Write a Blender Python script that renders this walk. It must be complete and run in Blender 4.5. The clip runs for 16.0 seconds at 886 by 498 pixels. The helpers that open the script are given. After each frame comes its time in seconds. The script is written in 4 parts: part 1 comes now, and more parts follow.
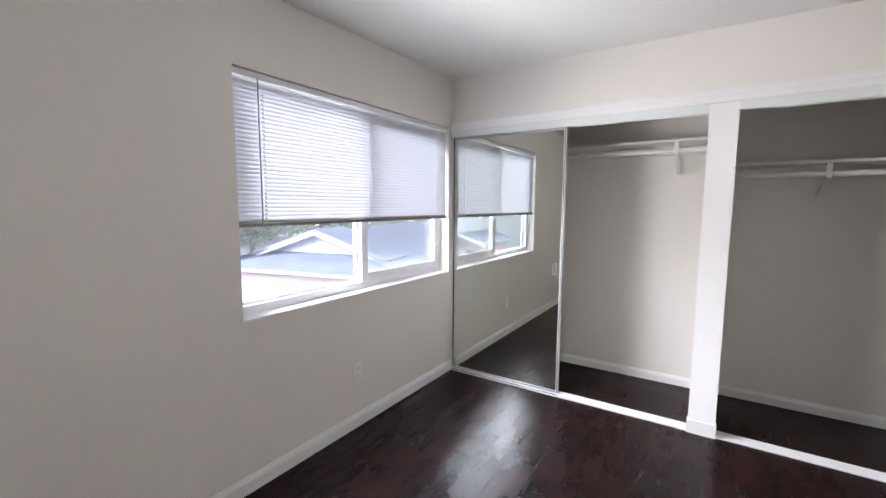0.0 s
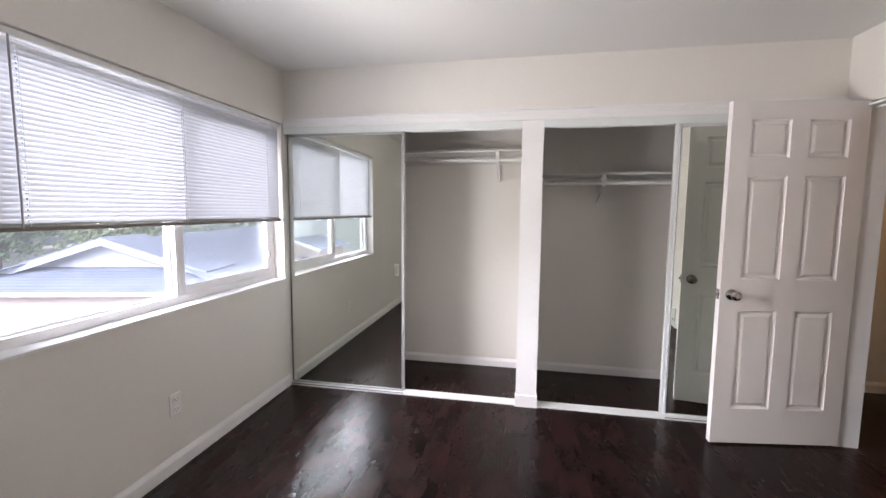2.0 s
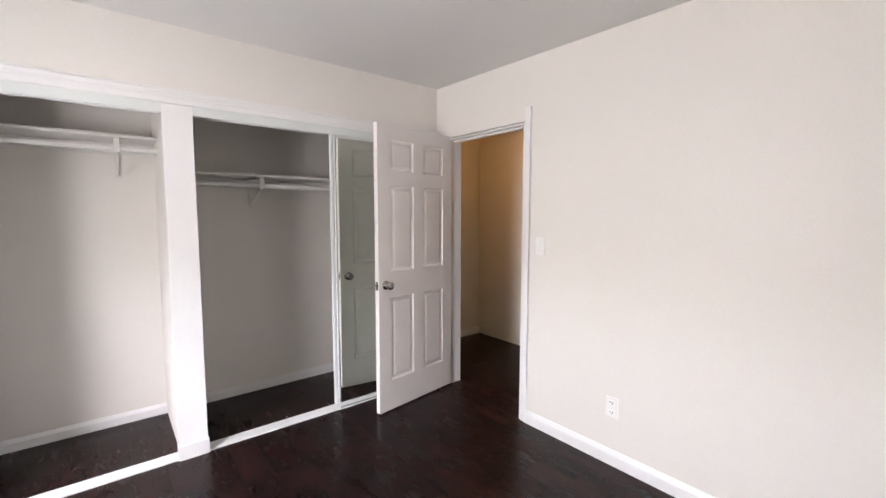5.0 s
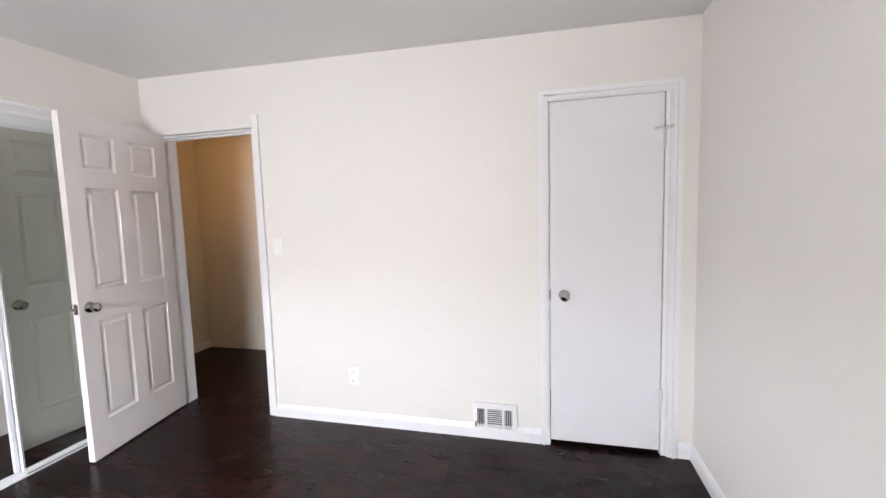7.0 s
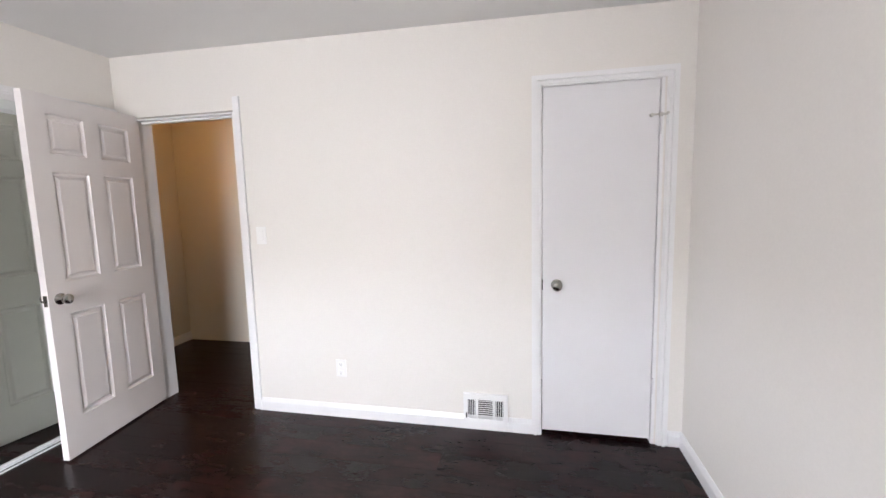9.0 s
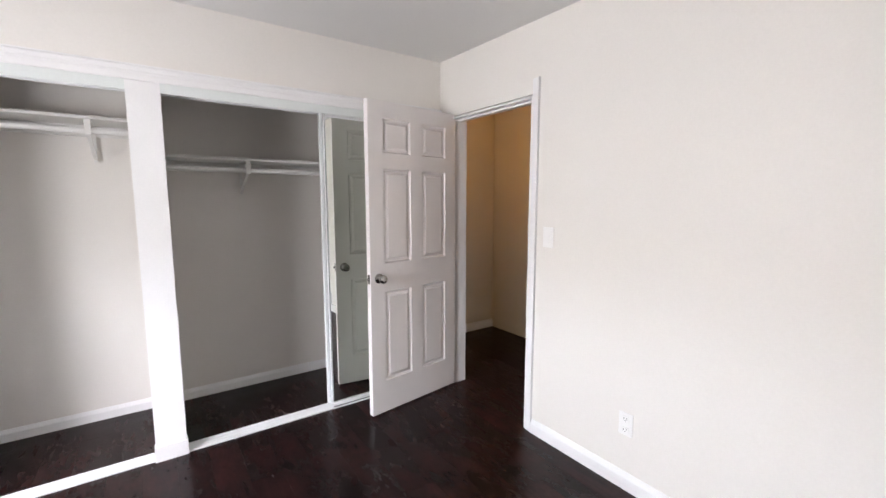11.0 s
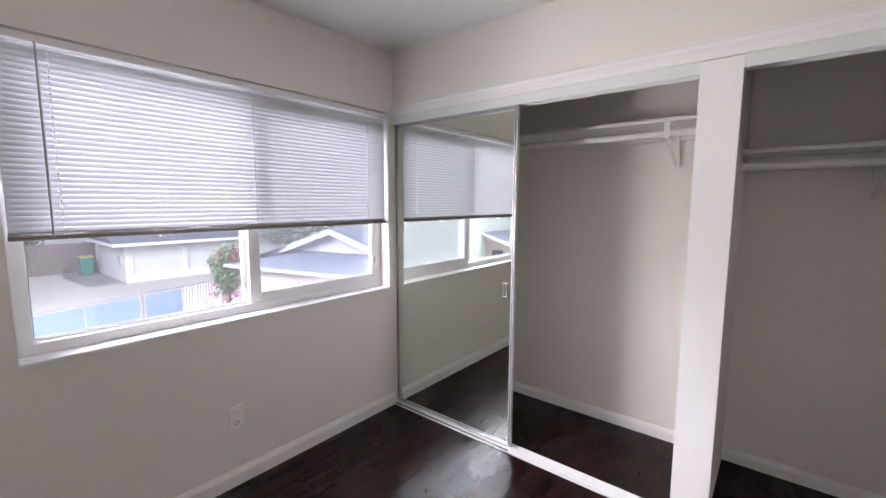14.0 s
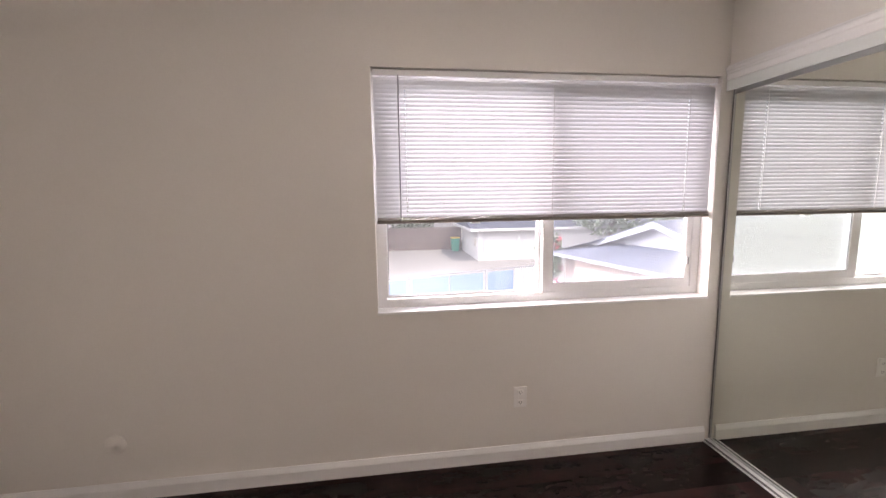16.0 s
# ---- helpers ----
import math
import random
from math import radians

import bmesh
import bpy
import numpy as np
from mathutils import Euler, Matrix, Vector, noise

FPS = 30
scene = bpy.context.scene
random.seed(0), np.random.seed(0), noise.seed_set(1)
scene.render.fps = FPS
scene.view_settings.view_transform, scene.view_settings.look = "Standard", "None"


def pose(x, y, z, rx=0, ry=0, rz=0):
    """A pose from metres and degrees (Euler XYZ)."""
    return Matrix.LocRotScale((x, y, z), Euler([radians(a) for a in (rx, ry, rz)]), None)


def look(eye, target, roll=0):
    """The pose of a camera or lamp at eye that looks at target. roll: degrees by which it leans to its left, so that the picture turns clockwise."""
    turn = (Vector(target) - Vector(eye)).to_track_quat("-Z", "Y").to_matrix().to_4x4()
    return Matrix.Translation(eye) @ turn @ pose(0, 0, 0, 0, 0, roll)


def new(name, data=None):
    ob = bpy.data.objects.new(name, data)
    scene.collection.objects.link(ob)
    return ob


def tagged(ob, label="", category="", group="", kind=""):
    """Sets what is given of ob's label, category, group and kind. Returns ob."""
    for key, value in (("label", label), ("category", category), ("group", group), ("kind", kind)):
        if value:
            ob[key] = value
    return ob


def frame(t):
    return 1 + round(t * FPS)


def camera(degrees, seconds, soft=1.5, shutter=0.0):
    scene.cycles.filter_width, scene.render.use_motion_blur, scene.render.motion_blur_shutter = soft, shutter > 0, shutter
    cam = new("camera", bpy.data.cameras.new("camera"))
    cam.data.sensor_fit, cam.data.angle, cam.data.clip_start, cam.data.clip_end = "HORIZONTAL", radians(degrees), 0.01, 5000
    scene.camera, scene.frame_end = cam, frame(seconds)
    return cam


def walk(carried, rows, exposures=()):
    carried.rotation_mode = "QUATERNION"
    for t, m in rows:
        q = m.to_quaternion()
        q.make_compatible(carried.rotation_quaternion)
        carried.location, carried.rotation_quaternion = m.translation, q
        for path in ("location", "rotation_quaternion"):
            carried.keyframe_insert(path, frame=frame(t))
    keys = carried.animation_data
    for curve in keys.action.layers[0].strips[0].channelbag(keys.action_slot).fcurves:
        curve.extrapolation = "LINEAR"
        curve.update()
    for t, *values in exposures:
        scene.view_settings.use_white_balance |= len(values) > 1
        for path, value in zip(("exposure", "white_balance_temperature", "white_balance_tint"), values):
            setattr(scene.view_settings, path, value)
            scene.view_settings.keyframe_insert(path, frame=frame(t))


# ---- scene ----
cam = camera(93.9, 16.0)
PATH = [
    (0, (0.07, 0.186, 1.422), (-1.016, 1.852, 1.21), 0.3),
    (0.5, (0.014, 0.161, 1.424), (-0.871, 1.943, 1.225), 0.5),
    (1, (0.021, 0.161, 1.423), (-0.672, 2.027, 1.231), 0.6),
    (1.5, (0.022, 0.172, 1.422), (-0.501, 2.092, 1.229), 0.5),
    (2, (0.019, 0.195, 1.403), (-0.348, 2.152, 1.218), 0.5),
    (2.5, (0.017, 0.277, 1.402), (-0.173, 2.26, 1.225), 0.3),
    (3, (-0.027, 0.405, 1.415), (0.037, 2.397, 1.247), 0.0),
    (3.5, (-0.018, 0.452, 1.417), (0.307, 2.419, 1.254), 0.0),
    (4, (-0.093, 0.489, 1.42), (0.56, 2.372, 1.253), 0.2),
    (6.5, (-0.454, 0.235, 1.418), (1.385, 1.004, 1.249), -1.3),
    (7, (-0.555, 0.271, 1.417), (1.376, 0.761, 1.24), -1.7),
    (7.5, (-0.632, 0.309, 1.397), (1.34, 0.585, 1.21), -1.8),
    (8, (-0.637, 0.303, 1.39), (1.347, 0.467, 1.19), -1.7),
    (10.5, (-0.051, 0.432, 1.428), (1.409, 1.776, 1.178), -0.6),
    (11, (0.078, 0.494, 1.427), (1.22, 2.119, 1.191), -0.0),
    (11.5, (0.124, 0.558, 1.426), (0.916, 2.38, 1.193), 0.3),
    (12, (0.174, 0.733, 1.404), (0.467, 2.699, 1.19), 0.5),
    (12.5, (0.192, 0.879, 1.406), (-0.007, 2.858, 1.194), 0.5),
    (13, (0.225, 1.004, 1.427), (-0.393, 2.894, 1.218), 0.6),
    (13.5, (0.292, 1.099, 1.449), (-0.691, 2.828, 1.231), 0.4),
    (14, (0.306, 1.131, 1.455), (-0.947, 2.672, 1.23), 0.2),
    (14.5, (0.317, 1.138, 1.453), (-1.176, 2.449, 1.219), -0.1),
    (15, (0.3, 1.175, 1.456), (-1.41, 2.183, 1.209), -0.2),
    (15.5, (0.254, 1.263, 1.442), (-1.629, 1.891, 1.196), -0.6),
    (16, (0.267, 1.333, 1.447), (-1.698, 1.601, 1.19), -0.8),
]
walk(cam, [(t, look(eye, target, roll)) for t, eye, target, roll in PATH],
     exposures=[(0, 1.03, 6550, 16), (3.5, 1.01, 6950, 19), (7, 1.30, 6480, 16), (11, 1.21, 6550, 16), (12.5, 1.26, 6650, 20),
                (13, 1.03, 6720, 20), (14.5, 0.72, 6850, 21), (15.5, 0.90, 7300, 22), (16, 0.97, 7700, 24)])

# == room plan ==
XW, XE, YS, YN, H = -1.775, 1.915, -0.505, 3.142, 2.44   # inner faces of the four walls, ceiling
YB = 3.872                                               # back of the closets
WY0, WY1, WZ0, WZ1 = 1.28, 3.10, 0.865, 2.045            # window opening
DY0, DY1, DZ = 2.205, 2.995, 2.02                        # doorway to the hall
CY0, CY1, CZ = -0.34, 0.262, 2.015                       # small closet door
HX1, HY0, HY1 = 3.17, 0.6, 3.925                         # hall
POST0, POST1 = 0.012, 0.157

# == world, sun, large lights ==
SUN_DIR = Vector((0.45, 0.42, 0.95)).normalized()      # towards the sun
world = bpy.data.worlds.new("sky")
scene.world = world
world.use_nodes = True
wn = world.node_tree
sky = wn.nodes.new("ShaderNodeTexSky")
sky.sky_type, sky.sun_disc = "NISHITA", False
sky.sun_elevation = math.asin(SUN_DIR.z)
sky.sun_rotation = math.atan2(SUN_DIR.x, SUN_DIR.y)
wn.links.new(sky.outputs[0], wn.nodes["Background"].inputs[0])
wn.nodes["Background"].inputs[1].default_value = 0.080

sun_data = bpy.data.lights.new("sun", "SUN")
sun_data.energy, sun_data.angle, sun_data.color = 2.0, radians(0.5), (1.0, 0.95, 0.88)
sun = new("sun", sun_data)
sun.matrix_world = look(SUN_DIR * 50, (0, 0, 0))


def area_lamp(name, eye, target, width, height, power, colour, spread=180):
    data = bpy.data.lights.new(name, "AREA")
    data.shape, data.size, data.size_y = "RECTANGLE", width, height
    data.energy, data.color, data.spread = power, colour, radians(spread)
    # Camera and mirror rays miss the lamp, so it stays unseen.
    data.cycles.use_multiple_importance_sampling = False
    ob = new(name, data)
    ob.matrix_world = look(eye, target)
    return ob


# Unseen lamps floating outside, added to boost the skylight through the window.
high = area_lamp("high_sky_fill", (-6.5, -7.0, 8.5), (-1.8, 2.2, 1.30), 24, 8, 14500, (0.86, 0.88, 0.99))
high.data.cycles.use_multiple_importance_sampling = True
area_lamp("low_sky_fill", (-8.0, -0.5, 2.75), (0, -0.5, 2.35), 23.0, 2.3, 2700, (0.80, 0.89, 1.0))
# Unseen lamps on the room side of the blind, added to lift the daylight.
area_lamp("window_fill_low", (XW + 0.06, 1.64, 1.11), (XW + 1.06, 1.64, 1.11), 0.66, 0.42, 13, (0.90, 0.95, 1.0))
area_lamp("window_fill_high", (XW + 0.04, 1.70, 1.58), (XW + 1.04, 1.72, 1.40), 0.76, 0.54, 13.2, (1.0, 0.98, 0.95), spread=138)

hall_data = bpy.data.lights.new("hall_lamp", "POINT")
hall_data.energy, hall_data.color, hall_data.shadow_soft_size = 2.6, (1.0, 0.50, 0.15), 0.12
hall_data.cycles.use_multiple_importance_sampling = False
new("hall_lamp", hall_data).location = (2.32, 3.04, 2.07)

# == materials ==
def shader(name, colour, rough=0.5, metal=0.0, spec=0.5):
    m = bpy.data.materials.new(name)
    m.use_nodes = True
    b = m.node_tree.nodes["Principled BSDF"]
    b.inputs["Base Color"].default_value = (*colour, 1)
    b.inputs["Roughness"].default_value = rough
    b.inputs["Metallic"].default_value = metal
    b.inputs["Specular IOR Level"].default_value = spec
    return m, m.node_tree, b


def vary(nt, b, colour, amount=0.12, scale=3.0, fine=60.0, bump=0.05, detail=4, distance=0.01, uneven=0.0):
    """Two scales of mottling in the base colour, a fine bump and uneven gloss."""
    tc = nt.nodes.new("ShaderNodeTexCoord")
    n1, n2 = nt.nodes.new("ShaderNodeTexNoise"), nt.nodes.new("ShaderNodeTexNoise")
    n1.inputs["Scale"].default_value, n2.inputs["Scale"].default_value = scale, fine
    n1.inputs["Detail"].default_value = n2.inputs["Detail"].default_value = detail
    for n in (n1, n2):
        nt.links.new(tc.outputs["Object"], n.inputs["Vector"])
    add = nt.nodes.new("ShaderNodeMath")
    add.operation = "ADD"
    nt.links.new(n1.outputs["Fac"], add.inputs[0])
    nt.links.new(n2.outputs["Fac"], add.inputs[1])
    mr = nt.nodes.new("ShaderNodeMapRange")
    mr.inputs["From Min"].default_value, mr.inputs["From Max"].default_value = 0.7, 1.3
    nt.links.new(add.outputs[0], mr.inputs["Value"])
    mix = nt.nodes.new("ShaderNodeMix")
    mix.data_type = "RGBA"
    nt.links.new(mr.outputs[0], mix.inputs["Factor"])
    mix.inputs["A"].default_value = (*[c * (1 - amount) for c in colour], 1)
    mix.inputs["B"].default_value = (*[min(1, c * (1 + amount)) for c in colour], 1)
    nt.links.new(mix.outputs["Result"], b.inputs["Base Color"])
    if bump:
        bp = nt.nodes.new("ShaderNodeBump")
        bp.inputs["Strength"].default_value, bp.inputs["Distance"].default_value = bump, distance
        nt.links.new(n2.outputs["Fac"], bp.inputs["Height"])
        nt.links.new(bp.outputs[0], b.inputs["Normal"])
    if uneven:
        r0 = b.inputs["Roughness"].default_value
        rr = nt.nodes.new("ShaderNodeMapRange")
        rr.inputs["To Min"].default_value, rr.inputs["To Max"].default_value = r0 - uneven, r0 + uneven
        nt.links.new(n1.outputs["Fac"], rr.inputs["Value"])
        nt.links.new(rr.outputs[0], b.inputs["Roughness"])
    return mix


def surface(name, colour, rough=0.5, metal=0.0, spec=0.5, **k):
    m, nt, b = shader(name, colour, rough, metal, spec)
    vary(nt, b, colour, **k)
    return m


M_WALL = surface("wall paint", (0.80, 0.769, 0.724), 0.50, amount=0.02, scale=1.2, fine=110, bump=0.10, distance=0.004, uneven=0.08)
M_CEIL = surface("ceiling paint", (0.76, 0.755, 0.74), 0.45, amount=0.02, scale=1.0, fine=90, bump=0.10, distance=0.004, uneven=0.08)
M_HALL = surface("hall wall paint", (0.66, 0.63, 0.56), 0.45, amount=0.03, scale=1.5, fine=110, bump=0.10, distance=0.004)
M_TRIM = surface("white gloss trim paint", (0.84, 0.835, 0.83), 0.28, amount=0.02, scale=4, fine=140, bump=0.03, distance=0.002)
M_DOOR = surface("white door paint", (0.84, 0.80, 0.78), 0.32, amount=0.02, scale=3, fine=200, bump=0.05, distance=0.002)
M_FLAT = surface("white flush door paint", (0.78, 0.77, 0.78), 0.30, amount=0.015, scale=3, fine=150, bump=0.03, distance=0.002)
M_SHELF = surface("white shelf paint", (0.76, 0.75, 0.72), 0.4, amount=0.03, scale=5, fine=120, bump=0.04, distance=0.002)
M_ALU = surface("white coated aluminium", (0.80, 0.81, 0.81), 0.25, amount=0.02, scale=6, fine=90, bump=0.0)
M_VINYL = surface("white window vinyl", (0.82, 0.82, 0.82), 0.3, amount=0.02, scale=5, fine=80, bump=0.0)
M_PLATE = surface("white plastic plate", (0.86, 0.85, 0.83), 0.3, amount=0.01, scale=9, fine=90, bump=0.0)
M_NICKEL = surface("satin nickel", (0.44, 0.425, 0.40), 0.16, 1.0, amount=0.06, scale=30, fine=300, bump=0.0, uneven=0.04)
M_STEEL = surface("painted hinge steel", (0.62, 0.60, 0.56), 0.35, 0.7, amount=0.06, scale=30, fine=300, bump=0.0)
M_STRIKE = surface("dark bronze strike", (0.10, 0.09, 0.08), 0.35, 0.8, amount=0.05, scale=20, fine=90, bump=0.0)
M_GASKET = surface("grey gasket", (0.42, 0.42, 0.43), 0.6, amount=0.1, scale=30, fine=90, bump=0.0)
M_DARK = surface("dark slot", (0.008, 0.008, 0.008), 0.6, amount=0.1, scale=30, fine=90, bump=0.0)
M_FASCIA = surface("pale green-grey fascia paint", (0.74, 0.775, 0.755), 0.35, amount=0.02, scale=6, fine=90, bump=0.0)
M_STILE = surface("satin grey aluminium", (0.46, 0.47, 0.47), 0.33, 0.4, amount=0.03, scale=6, fine=90, bump=0.0)
M_GROOVE_SHADE = surface("groove shade colour", (0.10, 0.10, 0.10), 0.5, 0.2, amount=0.05, scale=20, fine=90, bump=0.0)
M_MIRROR, _nt, _b = shader("mirror silver", (0.78, 0.81, 0.76), 0.0, 1.0)
# Beige darkened for shade; the gathered white slats wear it too.
M_RAIL_SHADE = surface("beige blind rail and slats, darkened as shade", (0.21, 0.18, 0.155), 0.4, amount=0.05, scale=12, fine=90, bump=0.0)
M_CORD = surface("blind cord", (0.75, 0.75, 0.74), 0.7, amount=0.05, scale=12, fine=300, bump=0.0)
M_WAND = surface("smoky blind wand", (0.36, 0.36, 0.38), 0.2, amount=0.05, scale=12, fine=90, bump=0.0)


def wood_floor(name, bright=1.0):
    """Dark walnut plank, mottled red and black, hand scraped, half gloss; each board a little different."""
    m, nt, b = shader(name, (0.03, 0.015, 0.012), 0.5, spec=0.02)
    b.inputs["Coat Weight"].default_value, b.inputs["Coat Roughness"].default_value, b.inputs["Coat IOR"].default_value = 0.56, 0.24, 1.42
    N, L = nt.nodes, nt.links
    tc, info = N.new("ShaderNodeTexCoord"), N.new("ShaderNodeObjectInfo")
    off = N.new("ShaderNodeVectorMath")
    off.operation = "MULTIPLY_ADD"
    cmb = N.new("ShaderNodeCombineXYZ")
    for k in range(3):
        L.new(info.outputs["Random"], cmb.inputs[k])
    L.new(cmb.outputs[0], off.inputs[0])
    off.inputs[1].default_value = (37.0, 91.0, 13.0)
    L.new(tc.outputs["Object"], off.inputs[2])
    mp = N.new("ShaderNodeMapping")
    mp.inputs["Scale"].default_value = (1.0, 0.50, 1.0)
    L.new(off.outputs[0], mp.inputs[0])
    blotch, grain, scrape = (N.new("ShaderNodeTexNoise") for _ in range(3))
    for n, s, d in ((blotch, 7.5, 3), (grain, 60.0, 6), (scrape, 14.0, 2)):
        n.inputs["Scale"].default_value, n.inputs["Detail"].default_value = s, d
        L.new(mp.outputs[0], n.inputs["Vector"])
    blotch.inputs["Distortion"].default_value = 0.2
    grain.inputs["Distortion"].default_value = 0.15
    ramp = N.new("ShaderNodeValToRGB")
    e = ramp.color_ramp.elements
    e[0].position, e[0].color = 0.38, (0.0035, 0.0020, 0.0020, 1)
    e[1].position, e[1].color = 0.68, (0.027, 0.0098, 0.0095, 1)
    e2 = ramp.color_ramp.elements.new(0.52)
    e2.color = (0.0130, 0.0050, 0.0050, 1)
    mixn = N.new("ShaderNodeMath")
    mixn.operation = "MULTIPLY_ADD"
    L.new(grain.outputs["Fac"], mixn.inputs[0])
    mixn.inputs[1].default_value = 0.20
    sub = N.new("ShaderNodeMath")
    sub.operation = "MULTIPLY"
    L.new(blotch.outputs["Fac"], sub.inputs[0])
    sub.inputs[1].default_value = 0.60
    streak, smap, smul = N.new("ShaderNodeTexNoise"), N.new("ShaderNodeMapping"), N.new("ShaderNodeMath")
    smap.inputs["Scale"].default_value = (1.0, 0.16, 1.0)
    L.new(off.outputs[0], smap.inputs[0])
    L.new(smap.outputs[0], streak.inputs["Vector"])
    L.new(smap.outputs[0], scrape.inputs["Vector"])
    streak.inputs["Scale"].default_value, streak.inputs["Detail"].default_value, streak.inputs["Distortion"].default_value = 34.0, 4, 0.15
    smul.operation = "MULTIPLY_ADD"
    smul.inputs[1].default_value = 0.22
    L.new(streak.outputs["Fac"], smul.inputs[0])
    L.new(sub.outputs[0], smul.inputs[2])
    L.new(smul.outputs[0], mixn.inputs[2])
    L.new(mixn.outputs[0], ramp.inputs[0])
    tone = N.new("ShaderNodeMapRange")
    tone.inputs["To Min"].default_value, tone.inputs["To Max"].default_value = 0.75 * bright, 1.25 * bright
    L.new(info.outputs["Random"], tone.inputs["Value"])
    mul = N.new("ShaderNodeVectorMath")
    mul.operation = "SCALE"
    L.new(ramp.outputs[0], mul.inputs[0])
    L.new(tone.outputs[0], mul.inputs["Scale"])
    L.new(mul.outputs[0], b.inputs["Base Color"])
    rr = N.new("ShaderNodeMapRange")
    rr.inputs["From Min"].default_value, rr.inputs["From Max"].default_value = 0.3, 0.7
    rr.inputs["To Min"].default_value, rr.inputs["To Max"].default_value = 0.42, 0.60
    L.new(blotch.outputs["Fac"], rr.inputs["Value"])
    L.new(rr.outputs[0], b.inputs["Roughness"])
    bp = N.new("ShaderNodeBump")
    bp.inputs["Strength"].default_value, bp.inputs["Distance"].default_value = 0.24, 0.006
    L.new(scrape.outputs["Fac"], bp.inputs["Height"])
    bp2 = N.new("ShaderNodeBump")
    bp2.inputs["Strength"].default_value, bp2.inputs["Distance"].default_value = 0.12, 0.003
    L.new(streak.outputs["Fac"], bp2.inputs["Height"])
    L.new(bp.outputs[0], bp2.inputs["Normal"])
    L.new(bp2.outputs[0], b.inputs["Normal"])
    L.new(bp2.outputs[0], b.inputs["Coat Normal"])
    return m


M_FLOOR = wood_floor("dark walnut plank")
M_SUBFLOOR = surface("dark joint", (0.008, 0.005, 0.004), 0.6, amount=0.1, scale=20, fine=90, bump=0.0)


M_CONC = surface("pale concrete", (0.28, 0.275, 0.265), 0.8, amount=0.15, scale=0.3, fine=12, bump=0.1)


def slat_material():
    m = bpy.data.materials.new("translucent white slat")
    m.use_nodes = True
    nt = m.node_tree
    out, b = nt.nodes["Material Output"], nt.nodes["Principled BSDF"]
    b.inputs["Base Color"].default_value = (0.68, 0.68, 0.71, 1)
    b.inputs["Roughness"].default_value = 0.5
    b.inputs["Specular IOR Level"].default_value = 0.2
    t = nt.nodes.new("ShaderNodeBsdfTranslucent")
    t.inputs["Color"].default_value = (0.74, 0.75, 0.76, 1)
    mx = nt.nodes.new("ShaderNodeMixShader")
    mx.inputs[0].default_value = 0.27
    nt.links.new(b.outputs[0], mx.inputs[1])
    nt.links.new(t.outputs[0], mx.inputs[2])
    nt.links.new(mx.outputs[0], out.inputs[0])
    return m


def glass_material():
    m = bpy.data.materials.new("window glass")
    m.use_nodes = True
    nt = m.node_tree
    out = nt.nodes["Material Output"]
    nt.nodes.remove(nt.nodes["Principled BSDF"])
    t, g, mx = (nt.nodes.new(n) for n in ("ShaderNodeBsdfTransparent", "ShaderNodeBsdfGlossy", "ShaderNodeMixShader"))
    t.inputs["Color"].default_value = (0.93, 0.96, 0.98, 1)
    g.inputs["Roughness"].default_value = 0.0
    mx.inputs[0].default_value = 0.03
    nt.links.new(t.outputs[0], mx.inputs[1])
    nt.links.new(g.outputs[0], mx.inputs[2])
    # Painted haze: a little translucent white in the glass washes out the view.
    haze, veil = nt.nodes.new("ShaderNodeBsdfTranslucent"), nt.nodes.new("ShaderNodeMixShader")
    haze.inputs["Color"].default_value = (0.85, 0.88, 0.92, 1)
    veil.inputs[0].default_value = 0.010
    nt.links.new(mx.outputs[0], veil.inputs[1])
    nt.links.new(haze.outputs[0], veil.inputs[2])
    nt.links.new(veil.outputs[0], out.inputs[0])
    return m


def screen_material():
    """Fine grey insect mesh: mostly open, the threads catch the daylight."""
    m = bpy.data.materials.new("insect mesh")
    m.use_nodes = True
    nt = m.node_tree
    b, out = nt.nodes["Principled BSDF"], nt.nodes["Material Output"]
    b.inputs["Base Color"].default_value = (0.52, 0.53, 0.56, 1)
    b.inputs["Roughness"].default_value = 0.6
    t, mx = nt.nodes.new("ShaderNodeBsdfTransparent"), nt.nodes.new("ShaderNodeMixShader")
    mx.inputs[0].default_value = 0.15
    nt.links.new(t.outputs[0], mx.inputs[1])
    nt.links.new(b.outputs[0], mx.inputs[2])
    nt.links.new(mx.outputs[0], out.inputs[0])
    return m


M_SLAT, M_GLASS, M_MESH = slat_material(), glass_material(), screen_material()


# == mesh helpers ==
def box(bm, x0, x1, y0, y1, z0, z1, bevel=0.0):
    vs = [bm.verts.new((x, y, z)) for x in (x0, x1) for y in (y0, y1) for z in (z0, z1)]
    fs = [bm.faces.new([vs[i] for i in q]) for q in ((0, 1, 3, 2), (4, 6, 7, 5), (0, 4, 5, 1), (2, 3, 7, 6), (0, 2, 6, 4), (1, 5, 7, 3))]
    if bevel:
        edges = list({e for f in fs for e in f.edges})
        bmesh.ops.bevel(bm, geom=edges, offset=bevel, segments=2, profile=0.5, affect="EDGES")


def cyl(bm, centre, axis, radius, length, seg=20, radius2=None, caps=True):
    """A cylinder or cone round an axis, from centre onwards."""
    ax = Vector(axis).normalized()
    m = Matrix.Translation(Vector(centre) + ax * length / 2) @ ax.to_track_quat("Z", "Y").to_matrix().to_4x4()
    bmesh.ops.create_cone(bm, cap_ends=caps, segments=seg, radius1=radius, radius2=radius if radius2 is None else radius2, depth=length, matrix=m)


